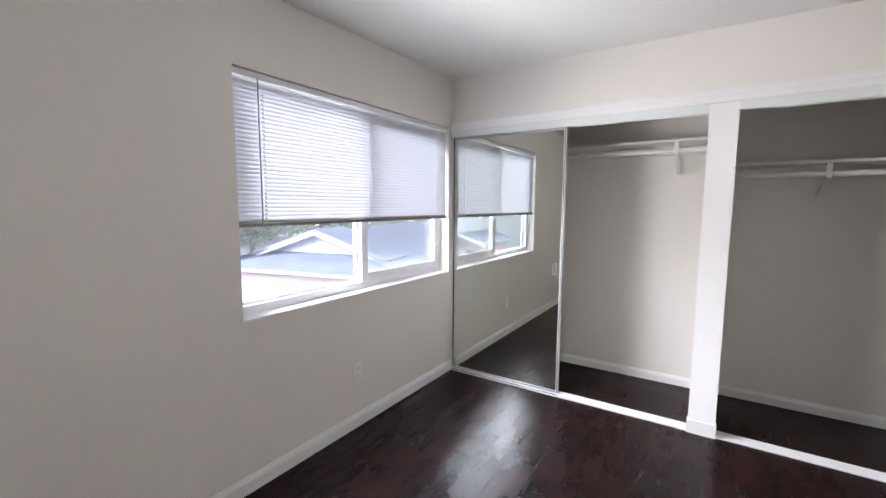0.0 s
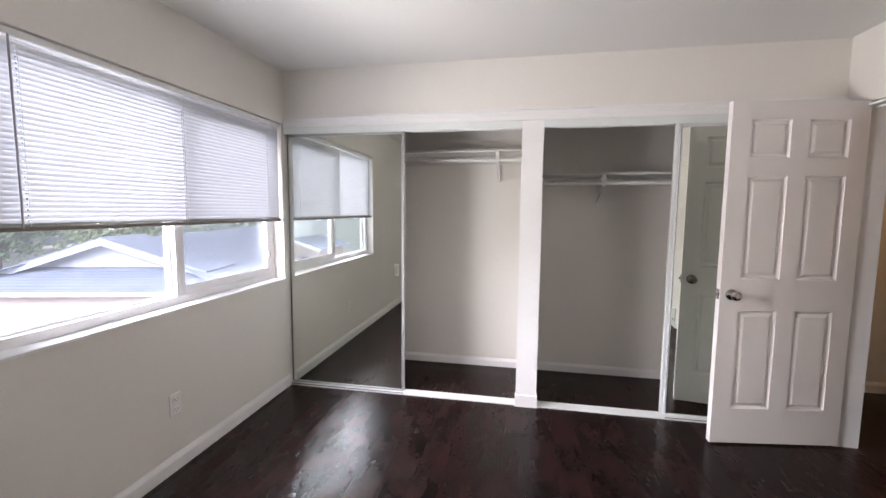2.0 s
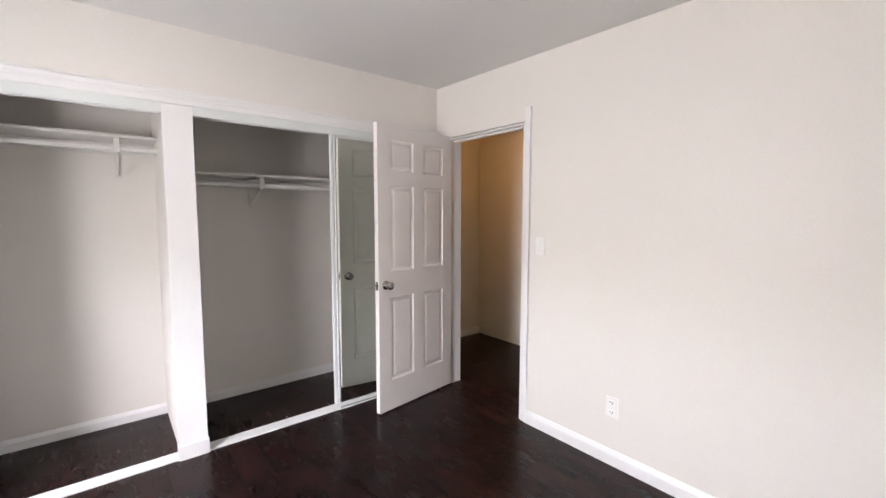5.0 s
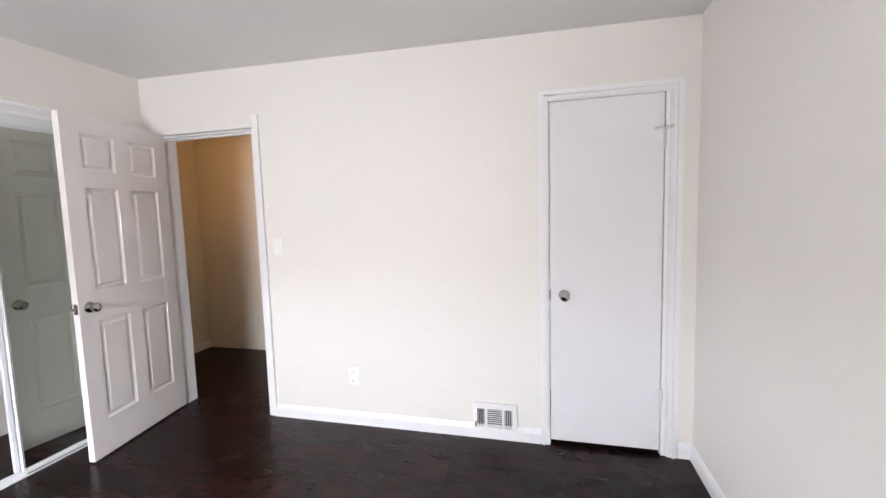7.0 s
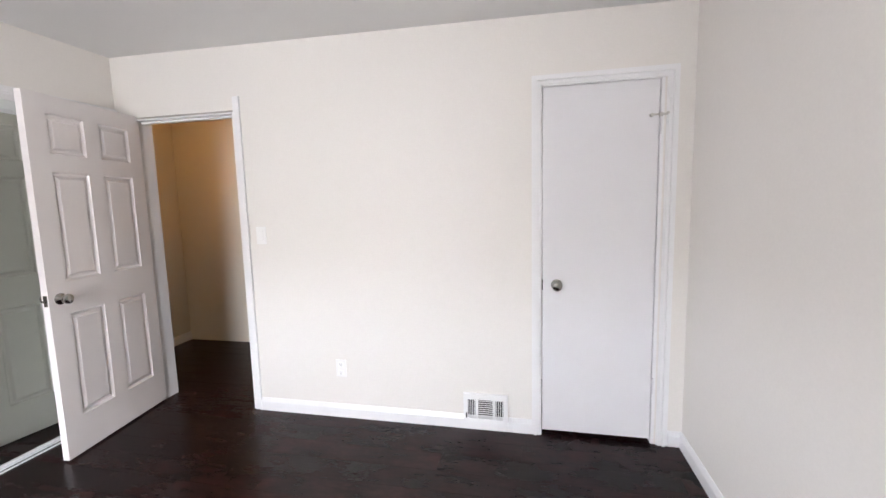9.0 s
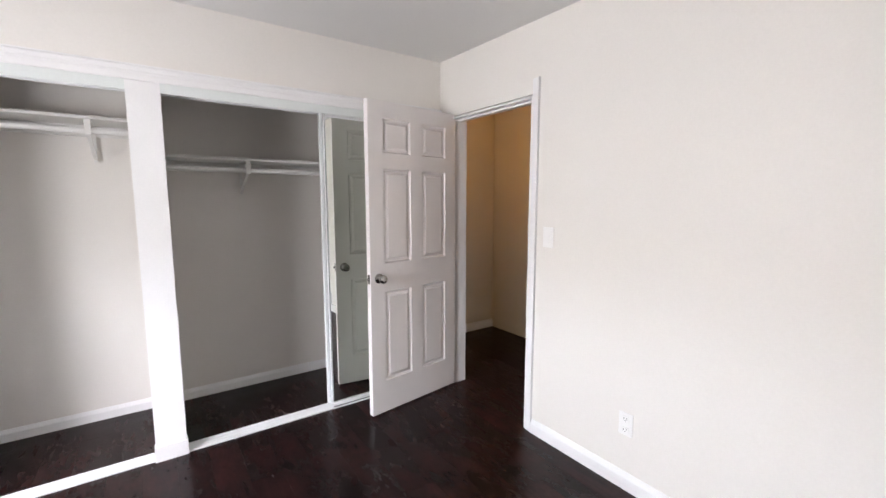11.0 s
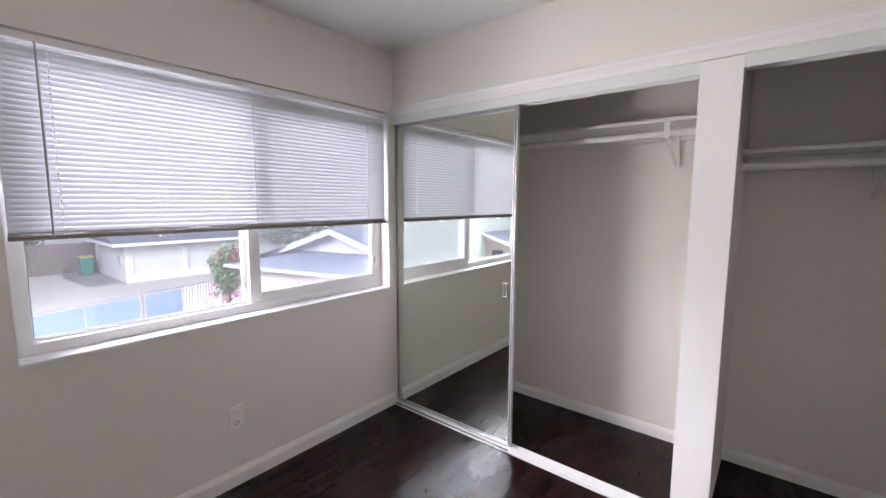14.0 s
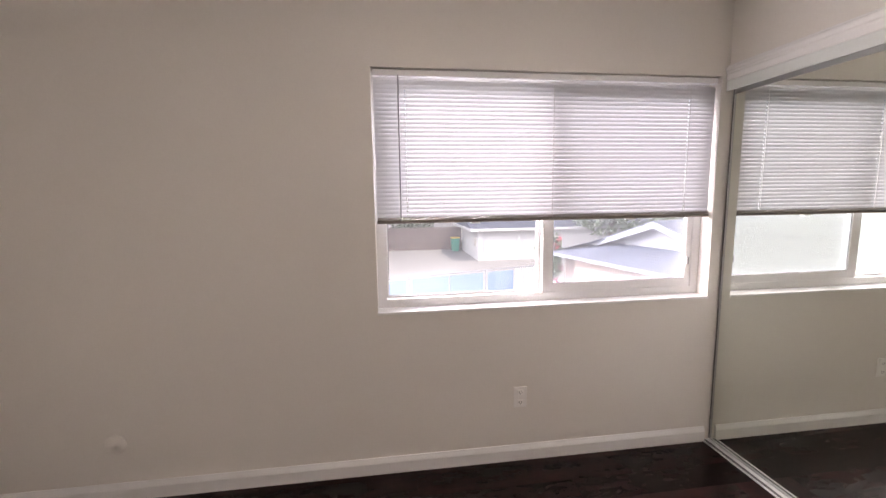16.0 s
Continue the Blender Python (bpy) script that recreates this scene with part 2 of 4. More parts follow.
def lathe(bm, centre, axis, profile, seg=28):
    """Turns a profile of (distance along the axis, radius) round it."""
    ax = Vector(axis).normalized()
    m = Matrix.Translation(centre) @ ax.to_track_quat("Z", "Y").to_matrix().to_4x4()
    rings = []
    for d, r in profile:
        rings.append([bm.verts.new(m @ Vector((r * math.cos(2 * math.pi * k / seg), r * math.sin(2 * math.pi * k / seg), d))) for k in range(seg)])
    for a, b in zip(rings, rings[1:]):
        for k in range(seg):
            f = bm.faces.new((a[k], a[(k + 1) % seg], b[(k + 1) % seg], b[k]))
            f.smooth = True
    for ring in (rings[0], rings[-1]):
        bm.faces.new(ring)


def part(name, bm, material, parent=None, label="", kind=""):
    bmesh.ops.recalc_face_normals(bm, faces=bm.faces)
    me = bpy.data.meshes.new(name)
    bm.to_mesh(me)
    bm.free()
    me.materials.append(material)
    ob = new(name, me)
    if parent:
        ob.parent = parent
    return tagged(ob, label, kind=kind)


def boxes(name, material, *items, parent=None, label="", kind="", bevel=0.0):
    bm = bmesh.new()
    for it in items:
        box(bm, *it, bevel=bevel)
    return part(name, bm, material, parent, label, kind)


def thing(name, label, category, group="", at=(0, 0, 0), kind=""):
    ob = new(name)
    ob.location = at
    return tagged(ob, label, category, group, kind)


def profile_run(bm, profile, start, end, out):
    """Sweeps a moulding profile of (away from the wall, height) from start to end; out points into the room."""
    start, end, out = Vector(start), Vector(end), Vector(out)
    rings = [[bm.verts.new(p + out * d + Vector((0, 0, h))) for d, h in profile] for p in (start, end)]
    n = len(profile)
    for k in range(n):
        bm.faces.new((rings[0][k], rings[0][(k + 1) % n], rings[1][(k + 1) % n], rings[1][k]))
    bm.faces.new(rings[0])
    bm.faces.new(rings[1])


# == structure ==
T = 0.125
bigbox = lambda n, mat, label, *it: boxes(n, mat, *it, kind="structure", label=label)
bigbox("wall_west", M_WALL, "greige painted wall with the window opening",
       (XW - 0.17, XW, YS - 0.2, WY0, 0, H), (XW - 0.17, XW, WY1, YB + 0.15, 0, H),
       (XW - 0.17, XW, WY0, WY1, 0, WZ0), (XW - 0.17, XW, WY0, WY1, WZ1, H))
bigbox("wall_south", M_WALL, "plain off-white painted wall", (XW, XE, YS - 0.2, YS, 0, H))
bigbox("wall_east", M_WALL, "off-white painted wall with a doorway and a narrow closet door",
       (XE, XE + T, YS - 0.2, CY0 - 0.02, 0, H), (XE, XE + T, CY1 + 0.02, DY0, 0, H), (XE, XE + T, DY1, HY1, 0, H),
       (XE, XE + T, CY0 - 0.02, CY1 + 0.02, CZ + 0.02, H), (XE, XE + T, DY0, DY1, DZ + 0.009, H))
bigbox("wall_north", M_WALL, "off-white painted wall above the closet openings", (XW, XE, YN, YN + 0.10, 2.0, H))
bigbox("closet_wall", M_WALL, "off-white painted back wall of the closets", (XW, XE, YB, YB + 0.15, 0, H))
bigbox("closet_partition", M_WALL, "off-white painted partition between the closets", (POST0 + 0.012, POST1 - 0.012, YN + 0.02, YB, 0, H))
bigbox("closet_post", M_TRIM, "white painted post between the two closet openings", (POST0, POST1, 3.124, YN + 0.02, 0, 2.016), (POST0 - 0.006, POST1 + 0.006, 3.113, YN + 0.02, 0, 0.085))
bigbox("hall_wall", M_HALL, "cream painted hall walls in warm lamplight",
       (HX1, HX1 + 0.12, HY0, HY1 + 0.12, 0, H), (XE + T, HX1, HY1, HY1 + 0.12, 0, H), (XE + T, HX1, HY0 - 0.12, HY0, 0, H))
bigbox("small_closet_wall", M_WALL, "plain walls of the small closet", (XE + T, 2.7, 0.40, 0.48, 0, H), (XE + T, 2.7, YS - 0.2, YS - 0.1, 0, H), (2.7, 2.8, YS - 0.2, 0.48, 0, H))
def ceiling_slab():
    """The ceiling sags a little towards the south wall."""
    bm = bmesh.new()
    x0, x1, low = XW - 0.17, HX1 + 0.12, H - 0.055 * (3.142 - (YS - 0.2)) / (3.142 - YS)
    profile = ((YS - 0.2, low), (3.142, H), (HY1 + 0.15, H), (HY1 + 0.15, H + 0.2), (YS - 0.2, H + 0.2))
    a = [bm.verts.new((x0, y, z)) for y, z in profile]
    b = [bm.verts.new((x1, y, z)) for y, z in profile]
    bm.faces.new(a)
    bm.faces.new(b[::-1])
    for k in range(5):
        n = (k + 1) % 5
        bm.faces.new((a[n], a[k], b[k], b[n]))
    bmesh.ops.recalc_face_normals(bm, faces=bm.faces)
    me = bpy.data.meshes.new("ceiling")
    bm.to_mesh(me)
    me.materials.append(M_CEIL)
    return tagged(new("ceiling", me), label="smooth off-white painted ceiling", kind="structure")


ceiling_slab()
floor = bigbox("floor", M_SUBFLOOR, "dark walnut plank floor, half gloss", (XW - 0.17, HX1 + 0.12, YS - 0.2, HY1 + 0.15, -0.25, -0.004))

BASE = [(0, 0), (0.014, 0), (0.014, 0.060), (0.0125, 0.065), (0.0055, 0.083), (0.004, 0.088), (0, 0.088)]


def baseboard(start, end, out, scale=1.0):
    bm = bmesh.new()
    profile_run(bm, [(d, z * scale) for d, z in BASE], start, end, out)
    part("baseboard", bm, M_TRIM, label="white painted baseboard with an eased top edge", kind="structure")


baseboard((XW, YS, 0), (XW, 3.135, 0), (1, 0, 0))
baseboard((XW, YS, 0), (XE, YS, 0), (0, 1, 0))
baseboard((XE, 0.305, 0), (XE, DY0 - 0.052, 0), (-1, 0, 0))
baseboard((XE, YS, 0), (XE, -0.43, 0), (-1, 0, 0))
baseboard((XW, YB, 0), (POST0 + 0.012, YB, 0), (0, -1, 0), 0.84)
baseboard((POST1 - 0.012, YB, 0), (XE, YB, 0), (0, -1, 0), 0.84)
baseboard((XE + T, HY1, 0), (HX1, HY1, 0), (0, -1, 0))

# door casings


def casing(name, label, y0, y1, top, w=0.045, ears=0.0, north=True):
    """Moulded casing round an opening in the east wall, its inner edge at y0, y1 and top."""
    bm = bmesh.new()
    for a, b, d in ((0.0, 0.14, 0.008), (0.14, 0.38, 0.015), (0.38, 0.50, 0.009), (0.50, 0.78, 0.021), (0.78, 1.0, 0.014)):
        i, o = a * w, b * w
        box(bm, XE - d, XE, y0 - o, y0 - i, 0, top + (o if not ears else o + ears))
        if north:
            box(bm, XE - d, XE, y1 + i, y1 + o, 0, top + o)
        box(bm, XE - d, XE, y0 - i, y1 + (i if north else 0.14), top + i, top + o)
    return part(name, bm, M_TRIM, label=label, kind="structure")


casing("small_door_casing", "white moulded casing round the narrow closet door", CY0 - 0.03, CY1, CZ + 0.006, 0.056)
bm = bmesh.new()
box(bm, XE - 0.012, XE, DY0 - 0.052, DY0 - 0.002, 0, 2.112, bevel=0.004)
box(bm, XE - 0.017, XE - 0.012, DY0 - 0.052, DY0 - 0.044, 0, 2.112)
box(bm, XE - 0.006, XE, DY0 - 0.002, YN, DZ - 0.012, DZ - 0.002)
part("hall_door_casing", bm, M_TRIM, label="white casing round the doorway to the hall", kind="structure")
bm = bmesh.new()
box(bm, XE - 0.004, XE + T + 0.004, DY0 - 0.004, DY0 + 0.012, 0, DZ - 0.012)
box(bm, XE - 0.004, XE + T + 0.004, DY1 - 0.012, DY1 + 0.004, 0, DZ - 0.012)
box(bm, XE + 0.0005, XE + T + 0.004, DY0 - 0.004, DY1 + 0.004, DZ - 0.012, DZ - 0.002)
box(bm, XE + 0.040, XE + T + 0.004, DY0 - 0.004, DY1 + 0.004, DZ - 0.002, DZ + 0.009)
box(bm, XE + 0.045, XE + 0.075, DY0 + 0.012, DY0 + 0.024, 0, DZ - 0.024)
box(bm, XE + 0.045, XE + 0.075, DY0 + 0.012, DY1 - 0.012, DZ - 0.024, DZ - 0.012)
part("door_frame", bm, M_TRIM, label="white painted jambs with a stop, between bedroom and hall", kind="structure")
bm = bmesh.new()
box(bm, XE, XE + T, CY0 - 0.02, CY0 - 0.003, 0, CZ + 0.02)
box(bm, XE, XE + T, CY1 + 0.003, CY1 + 0.02, 0, CZ + 0.02)
box(bm, XE, XE + T, CY0 - 0.003, CY1 + 0.003, CZ + 0.004, CZ + 0.02)
part("small_door_frame", bm, M_TRIM, label="white painted jambs of the narrow closet door", kind="structure")

# == closet fronts ==
bm = bmesh.new()
profile_run(bm, [(0, 2.020), (0.014, 2.020), (0.016, 2.023), (0.016, 2.050), (0.019, 2.056), (0.0185, 2.064), (0.022, 2.070), (0.0235, 2.078), (0.022, 2.086), (0.012, 2.091), (0.012, 2.098), (0, 2.098)], (XW, YN, 0), (XE, YN, 0), (0, -1, 0))
part("closet_header_trim", bm, M_TRIM, label="white stepped header moulding over the closet openings", kind="structure")


def closet_track(x0, x1):
    """Overhead fascia with its two channels, and the floor track."""
    t = thing("closet_track", "white aluminium sliding-door track with fascia and floor rail", "door track", "closet tracks")
    boxes("fascia", M_FASCIA, (x0, x1, 3.128, 3.134, 1.968, 2.019), parent=t)
    boxes("channel", M_ALU, (x0, x1, 3.134, 3.225, 2.008, 2.014), (x0, x1, 3.176, 3.180, 1.985, 2.008), (x0, x1, 3.221, 3.225, 1.975, 2.008), parent=t)
    bm = bmesh.new()
    box(bm, x0, x1, 3.128, 3.222, 0, 0.006)
    for y in (3.128, 3.158, 3.187, 3.218):
        box(bm, x0, x1, y, y + 0.004, 0.006, 0.008)
    part("floor_rail", bm, M_ALU, t)


def mirror_panel(x0, x1, y, label, pull=None, stile=0.026, mat=None, left=None):
    """A sliding door panel: slim aluminium frame, silvered glass, a finger pull."""
    t = thing("sliding_mirror_door", label, "mirror door", "sliding mirror doors")
    z0, z1, left = 0.016, 1.985, left or stile
    bm = bmesh.new()
    box(bm, x0, x0 + left, y, y + 0.022, z0, z1, bevel=0.003)
    box(bm, x1 - stile, x1, y, y + 0.022, z0, z1, bevel=0.003)
    box(bm, x0 + left, x1 - stile, y + 0.002, y + 0.020, z0 - 0.004, z0 + 0.006)
    box(bm, x0 + left, x1 - stile, y + 0.002, y + 0.020, z1 - 0.03, z1)
    part("frame", bm, mat or M_STILE, t)
    if y < 3.18:
        # Flat dark strips: shade of the track gap and frame grooves as colour.
        bm = bmesh.new()
        box(bm, x0 + 0.003, x1 - 0.003, 3.136, 3.152, 0.0062, 0.0066)
        for xa in (x0 + 0.40 * left, x1 - 0.62 * stile):
            box(bm, xa, xa + 0.22 * stile, y - 0.0006, y - 0.0001, z0 + 0.02, z1 - 0.004)
        part("groove_shade", bm, M_GROOVE_SHADE, t, "flat dark strips coloured as groove shade along the frame")
    boxes("mirror", M_MIRROR, (x0 + left, x1 - stile, y + 0.006, y + 0.012, z0 + 0.006, z1 - 0.03), parent=t)
    boxes("backing", M_SHELF, (x0 + left, x1 - stile, y + 0.0125, y + 0.018, z0 + 0.006, z1 - 0.03), parent=t)
    if pull is not None:
        bm = bmesh.new()
        for a, b, c, d in ((-0.013, -0.0105, -0.04, 0.04), (0.0105, 0.013, -0.04, 0.04), (-0.0105, 0.0105, -0.04, -0.0375), (-0.0105, 0.0105, 0.0375, 0.04)):
            box(bm, pull + a, pull + b, y - 0.001, y + 0.006, 0.955 + c, 0.955 + d)
        part("finger_pull", bm, M_STILE, t)
    return t


closet_track(XW + 0.001, POST0)
closet_track(POST1, XE - 0.001)
mirror_panel(XW + 0.004, -0.832, 3.166, "full-height mirror sliding door in a slim grey frame, beside the window wall", pull=-0.89, stile=0.022, left=0.013)
mirror_panel(XW + 0.02, -0.852, 3.196, "second mirror sliding door in a slim grey frame, pushed behind the first", stile=0.022)
mirror_panel(1.018, XE - 0.003, 3.166, "mirror sliding door in a slim white frame, behind the open room door", stile=0.013, mat=M_ALU)
mirror_panel(1.000, XE - 0.02, 3.196, "mirror sliding door in a slim white frame, pushed behind another", stile=0.022, mat=M_ALU)


def closet_shelf(x0, x1, z, hook, label):
    """A shelf on cleats with a hanging rod under its front, both carried by one bracket."""
    s = thing("closet_shelf", label, "shelf", "closet shelves")
    boxes("board", M_SHELF, (x0, x1, 3.575, YB - 0.002, z, z + 0.018), parent=s, bevel=0.002)
    boxes("cleat", M_SHELF, (x0, x1, YB - 0.020, YB - 0.002, z - 0.065, z - 0.001), parent=s)
    r = thing("closet_rod", "white round hanging rod held under the shelf", "rod", "closet rods")
    bm = bmesh.new()
    cyl(bm, (x0, 3.555, z - 0.066), (1, 0, 0), 0.0165, x1 - x0, 20)
    part("pole", bm, M_SHELF, r)
    for x, d in ((x0, 1), (x1, -1)):
        bm = bmesh.new()
        cyl(bm, (x, 3.555, z - 0.066), (d, 0, 0), 0.028, 0.012, 20)
        part("end_socket", bm, M_SHELF, r)
    b = thing("rod_bracket", "white steel shelf and rod bracket, screwed to the closet wall", "bracket", "rod brackets")
    bm = bmesh.new()
    box(bm, hook - 0.009, hook + 0.009, YB - 0.028, YB - 0.0205, z - 0.22, z - 0.003)
    box(bm, hook - 0.009, hook + 0.009, 3.60, YB - 0.02, z - 0.006, z - 0.0005)
    a, c = Vector((hook, YB - 0.026, z - 0.205)), Vector((hook, 3.572, z - 0.089))
    d = (c - a).normalized()
    n = d.cross(Vector((1, 0, 0)))
    vs = []
    for p in (a, c):
        for sx in (-0.009, 0.009):
            for sn in (-0.003, 0.003):
                vs.append(bm.verts.new(p + Vector((sx, 0, 0)) + n * sn))
    for q in ((0, 1, 3, 2), (4, 6, 7, 5), (0, 4, 5, 1), (2, 3, 7, 6), (0, 2, 6, 4), (1, 5, 7, 3)):
        bm.faces.new([vs[i] for i in q])
    part("strut", bm, M_SHELF, b)
    boxes("rod_clip", M_SHELF, (hook - 0.014, hook + 0.014, 3.534, 3.5385, z - 0.089, z - 0.012), (hook - 0.014, hook + 0.014, 3.5385, 3.60, z - 0.020, z - 0.0065), (hook - 0.014, hook + 0.014, 3.5385, 3.574, z - 0.091, z - 0.084), parent=b)


closet_shelf(XW + 0.002, POST0 + 0.010, 1.875, -0.178, "white painted closet shelf at head height")
closet_shelf(POST1 - 0.010, XE - 0.002, 1.688, 0.630, "white painted closet shelf, set lower, in the second closet")


# == six-panel door ==
def knob(parent, at, out, name="knob", label="satin nickel door knob"):
    bm = bmesh.new()
    lathe(bm, at, out, [(0, 0.0325), (0.004, 0.0325), (0.008, 0.029), (0.010, 0.014), (0.026, 0.0115), (0.032, 0.014), (0.038, 0.024), (0.046, 0.0285), (0.055, 0.0275), (0.061, 0.021), (0.064, 0.010), (0.0645, 0.001)])
    return part(name, bm, M_NICKEL, parent, label)


def panelled_face(bm, w, z0, z1, y, panels, depth):
    """One moulded face of a door in the plane y; depth points into the door."""
    xs = sorted({0, w, *[p[0] for p in panels], *[p[1] for p in panels]})
    zs = sorted({z0, z1, *[p[2] for p in panels], *[p[3] for p in panels]})
    for a, b in zip(xs, xs[1:]):
        for c, d in zip(zs, zs[1:]):
            if any(p[0] <= a and b <= p[1] and p[2] <= c and d <= p[3] for p in panels):
                continue
            bm.faces.new([bm.verts.new(v) for v in ((a, y, c), (b, y, c), (b, y, d), (a, y, d))])
    for a, b, c, d in panels:
        rings = []
        for inset, sink in ((0, 0), (0.003, 0.005), (0.010, 0.0125), (0.021, 0.0125), (0.034, 0.003), (0.037, 0.002)):
            yy = y + depth * sink
            rings.append([bm.verts.new(v) for v in ((a + inset, yy, c + inset), (b - inset, yy, c + inset), (b - inset, yy, d - inset), (a + inset, yy, d - inset))])
        for r, s in zip(rings, rings[1:]):
            for k in range(4):
                bm.faces.new((r[k], r[(k + 1) % 4], s[(k + 1) % 4], s[k]))
        bm.faces.new(rings[-1])


door = thing("room_door", "white six-panel door with a satin nickel knob, standing wide open", "door", at=(1.182, 2.8595, 0))
door.rotation_euler = (0, 0, radians(8.3))
W, Z0, Z1, TH = 0.752, 0.012, 2.035, 0.038
PANELS = [(a, b, c, d) for a, b in ((0.110, 0.331), (0.430, 0.650)) for c, d in ((0.228, 0.830), (1.017, 1.619), (1.720, 1.933))]
bm = bmesh.new()
panelled_face(bm, W, Z0, Z1, 0, PANELS, 1)
panelled_face(bm, W, Z0, Z1, TH, PANELS, -1)
for q in (((0, 0, Z0), (0, TH, Z0), (0, TH, Z1), (0, 0, Z1)), ((W, 0, Z0), (W, TH, Z0), (W, TH, Z1), (W, 0, Z1)), ((0, 0, Z0), (W, 0, Z0), (W, TH, Z0), (0, TH, Z0)), ((0, 0, Z1), (W, 0, Z1), (W, TH, Z1), (0, TH, Z1))):
    bm.faces.new([bm.verts.new(v) for v in q])
bmesh.ops.remove_doubles(bm, verts=bm.verts, dist=0.0002)
part("leaf", bm, M_DOOR, door)
knob(door, (0.064, 0, 0.925), (0, -1, 0))
knob(door, (0.064, TH, 0.925), (0, 1, 0))
boxes("latch_plate", M_NICKEL, (-0.0015, 0, 0.006, 0.029, 0.895, 0.955), parent=door)
bm = bmesh.new()
cyl(bm, (-0.012, 0.0175, 0.925), (1, 0, 0), 0.008, 0.013, 14)
part("latch_bolt", bm, M_NICKEL, door)
for z in (0.27, 1.05, 1.79):
    bm = bmesh.new()
    cyl(bm, (W + 0.004, TH + 0.006, z), (0, 0, 1), 0.006, 0.09, 12)
    box(bm, W, W + 0.0015, 0.006, TH + 0.004, z, z + 0.09)
    part("hinge", bm, M_STEEL, door, "painted steel butt hinge")

# == narrow closet door ==
cd = thing("small_closet_door", "plain white flush door, closed, with a satin nickel knob", "door", at=(XE + 0.004, CY0, 0))
boxes("leaf", M_FLAT, (0, 0.033, 0.002, CY1 - CY0 - 0.003, 0.028, CZ + 0.001), parent=cd, bevel=0.0015)
knob(cd, (0, 0.178 - CY0, 0.915), (-1, 0, 0))
boxes("latch_plate", M_STRIKE, (-0.0015, 0.024, CY1 - CY0 - 0.006, CY1 - CY0 + 0.002, 0.885, 0.945), parent=cd)
for z in (0.30, 1.73):
    bm = bmesh.new()
    cyl(bm, (-0.006, -0.004, z), (0, 0, 1), 0.0065, 0.09, 12)
    box(bm, -0.002, 0.001, -0.012, 0.012, z, z + 0.09)
    part("hinge", bm, M_FLAT, cd, "white painted butt hinge")
bm = bmesh.new()
cyl(bm, (-0.012, -0.035, 1.832), (0, 1, 0), 0.005, 0.085, 10)
cyl(bm, (-0.030, 0.044, 1.828), (1, 0, 0), 0.009, 0.022, 12)
cyl(bm, (-0.022, -0.034, 1.836), (1, 0, 0), 0.007, 0.014, 12)
cyl(bm, (-0.006, -0.004, 1.820), (0, 0, 1), 0.009, 0.022, 12)
box(bm, -0.009, -0.004, -0.010, -0.002, 1.745, 1.825)
part("hinge_stop", bm, M_STEEL, cd, "metal hinge-pin door stop")

# == wall fittings ==
def plate_on(name, label, category, centre, out, width, height):
    """An Empty on the wall, its y axis out of the wall; a bevelled plate under it."""
    t = thing(name, label, category, at=centre)
    t.rotation_euler = (0, 0, math.atan2(out[1], out[0]) - math.pi / 2)
    boxes("plate", M_PLATE, (-width / 2, width / 2, 0, 0.006, -height / 2, height / 2), parent=t, bevel=0.002)
    return t


def outlet(centre, out, label):
    t = plate_on("wall_outlet", label, "outlet", centre, out, 0.072, 0.116)
    t["group"] = "wall outlets"
    for z in (-0.028, 0.028):
        bm = bmesh.new()
        box(bm, -0.017, 0.017, 0.006, 0.009, z - 0.014, z + 0.014, bevel=0.003)
        part("socket", bm, M_PLATE, t)
        boxes("slots", M_DARK, (-0.008, -0.006, 0.009, 0.0095, z - 0.004, z + 0.007), (0.006, 0.008, 0.009, 0.0095, z - 0.004, z + 0.007), (-0.002, 0.002, 0.009, 0.0095, z - 0.011, z - 0.007), parent=t)


outlet((XW, 2.020, 0.362), (1, 0), "white duplex wall outlet under the window")
outlet((XE, 1.545, 0.335), (-1, 0), "white duplex wall outlet beside the doorway")
outlet((0.85, YS, 0.36), (0, 1), "white duplex wall outlet on the plain wall")
sw = plate_on("light_switch", "white rocker light switch beside the doorway", "light switch", (XE, 2.065, 1.215), (-1, 0), 0.072, 0.116)
boxes("rocker", M_PLATE, (-0.017, 0.017, 0.006, 0.010, -0.033, 0.033), parent=sw, bevel=0.002)
rc = thing("cable_cover", "round painted cable cover plate low on the window wall", "cover plate", at=(XW, 0.02, 0.285))
bm = bmesh.new()
lathe(bm, (0, 0, 0), (1, 0, 0), [(0, 0.048), (0.005, 0.047), (0.008, 0.040), (0.009, 0.012), (0.012, 0.010), (0.013, 0.001)])
part("disc", bm, M_WALL, rc)

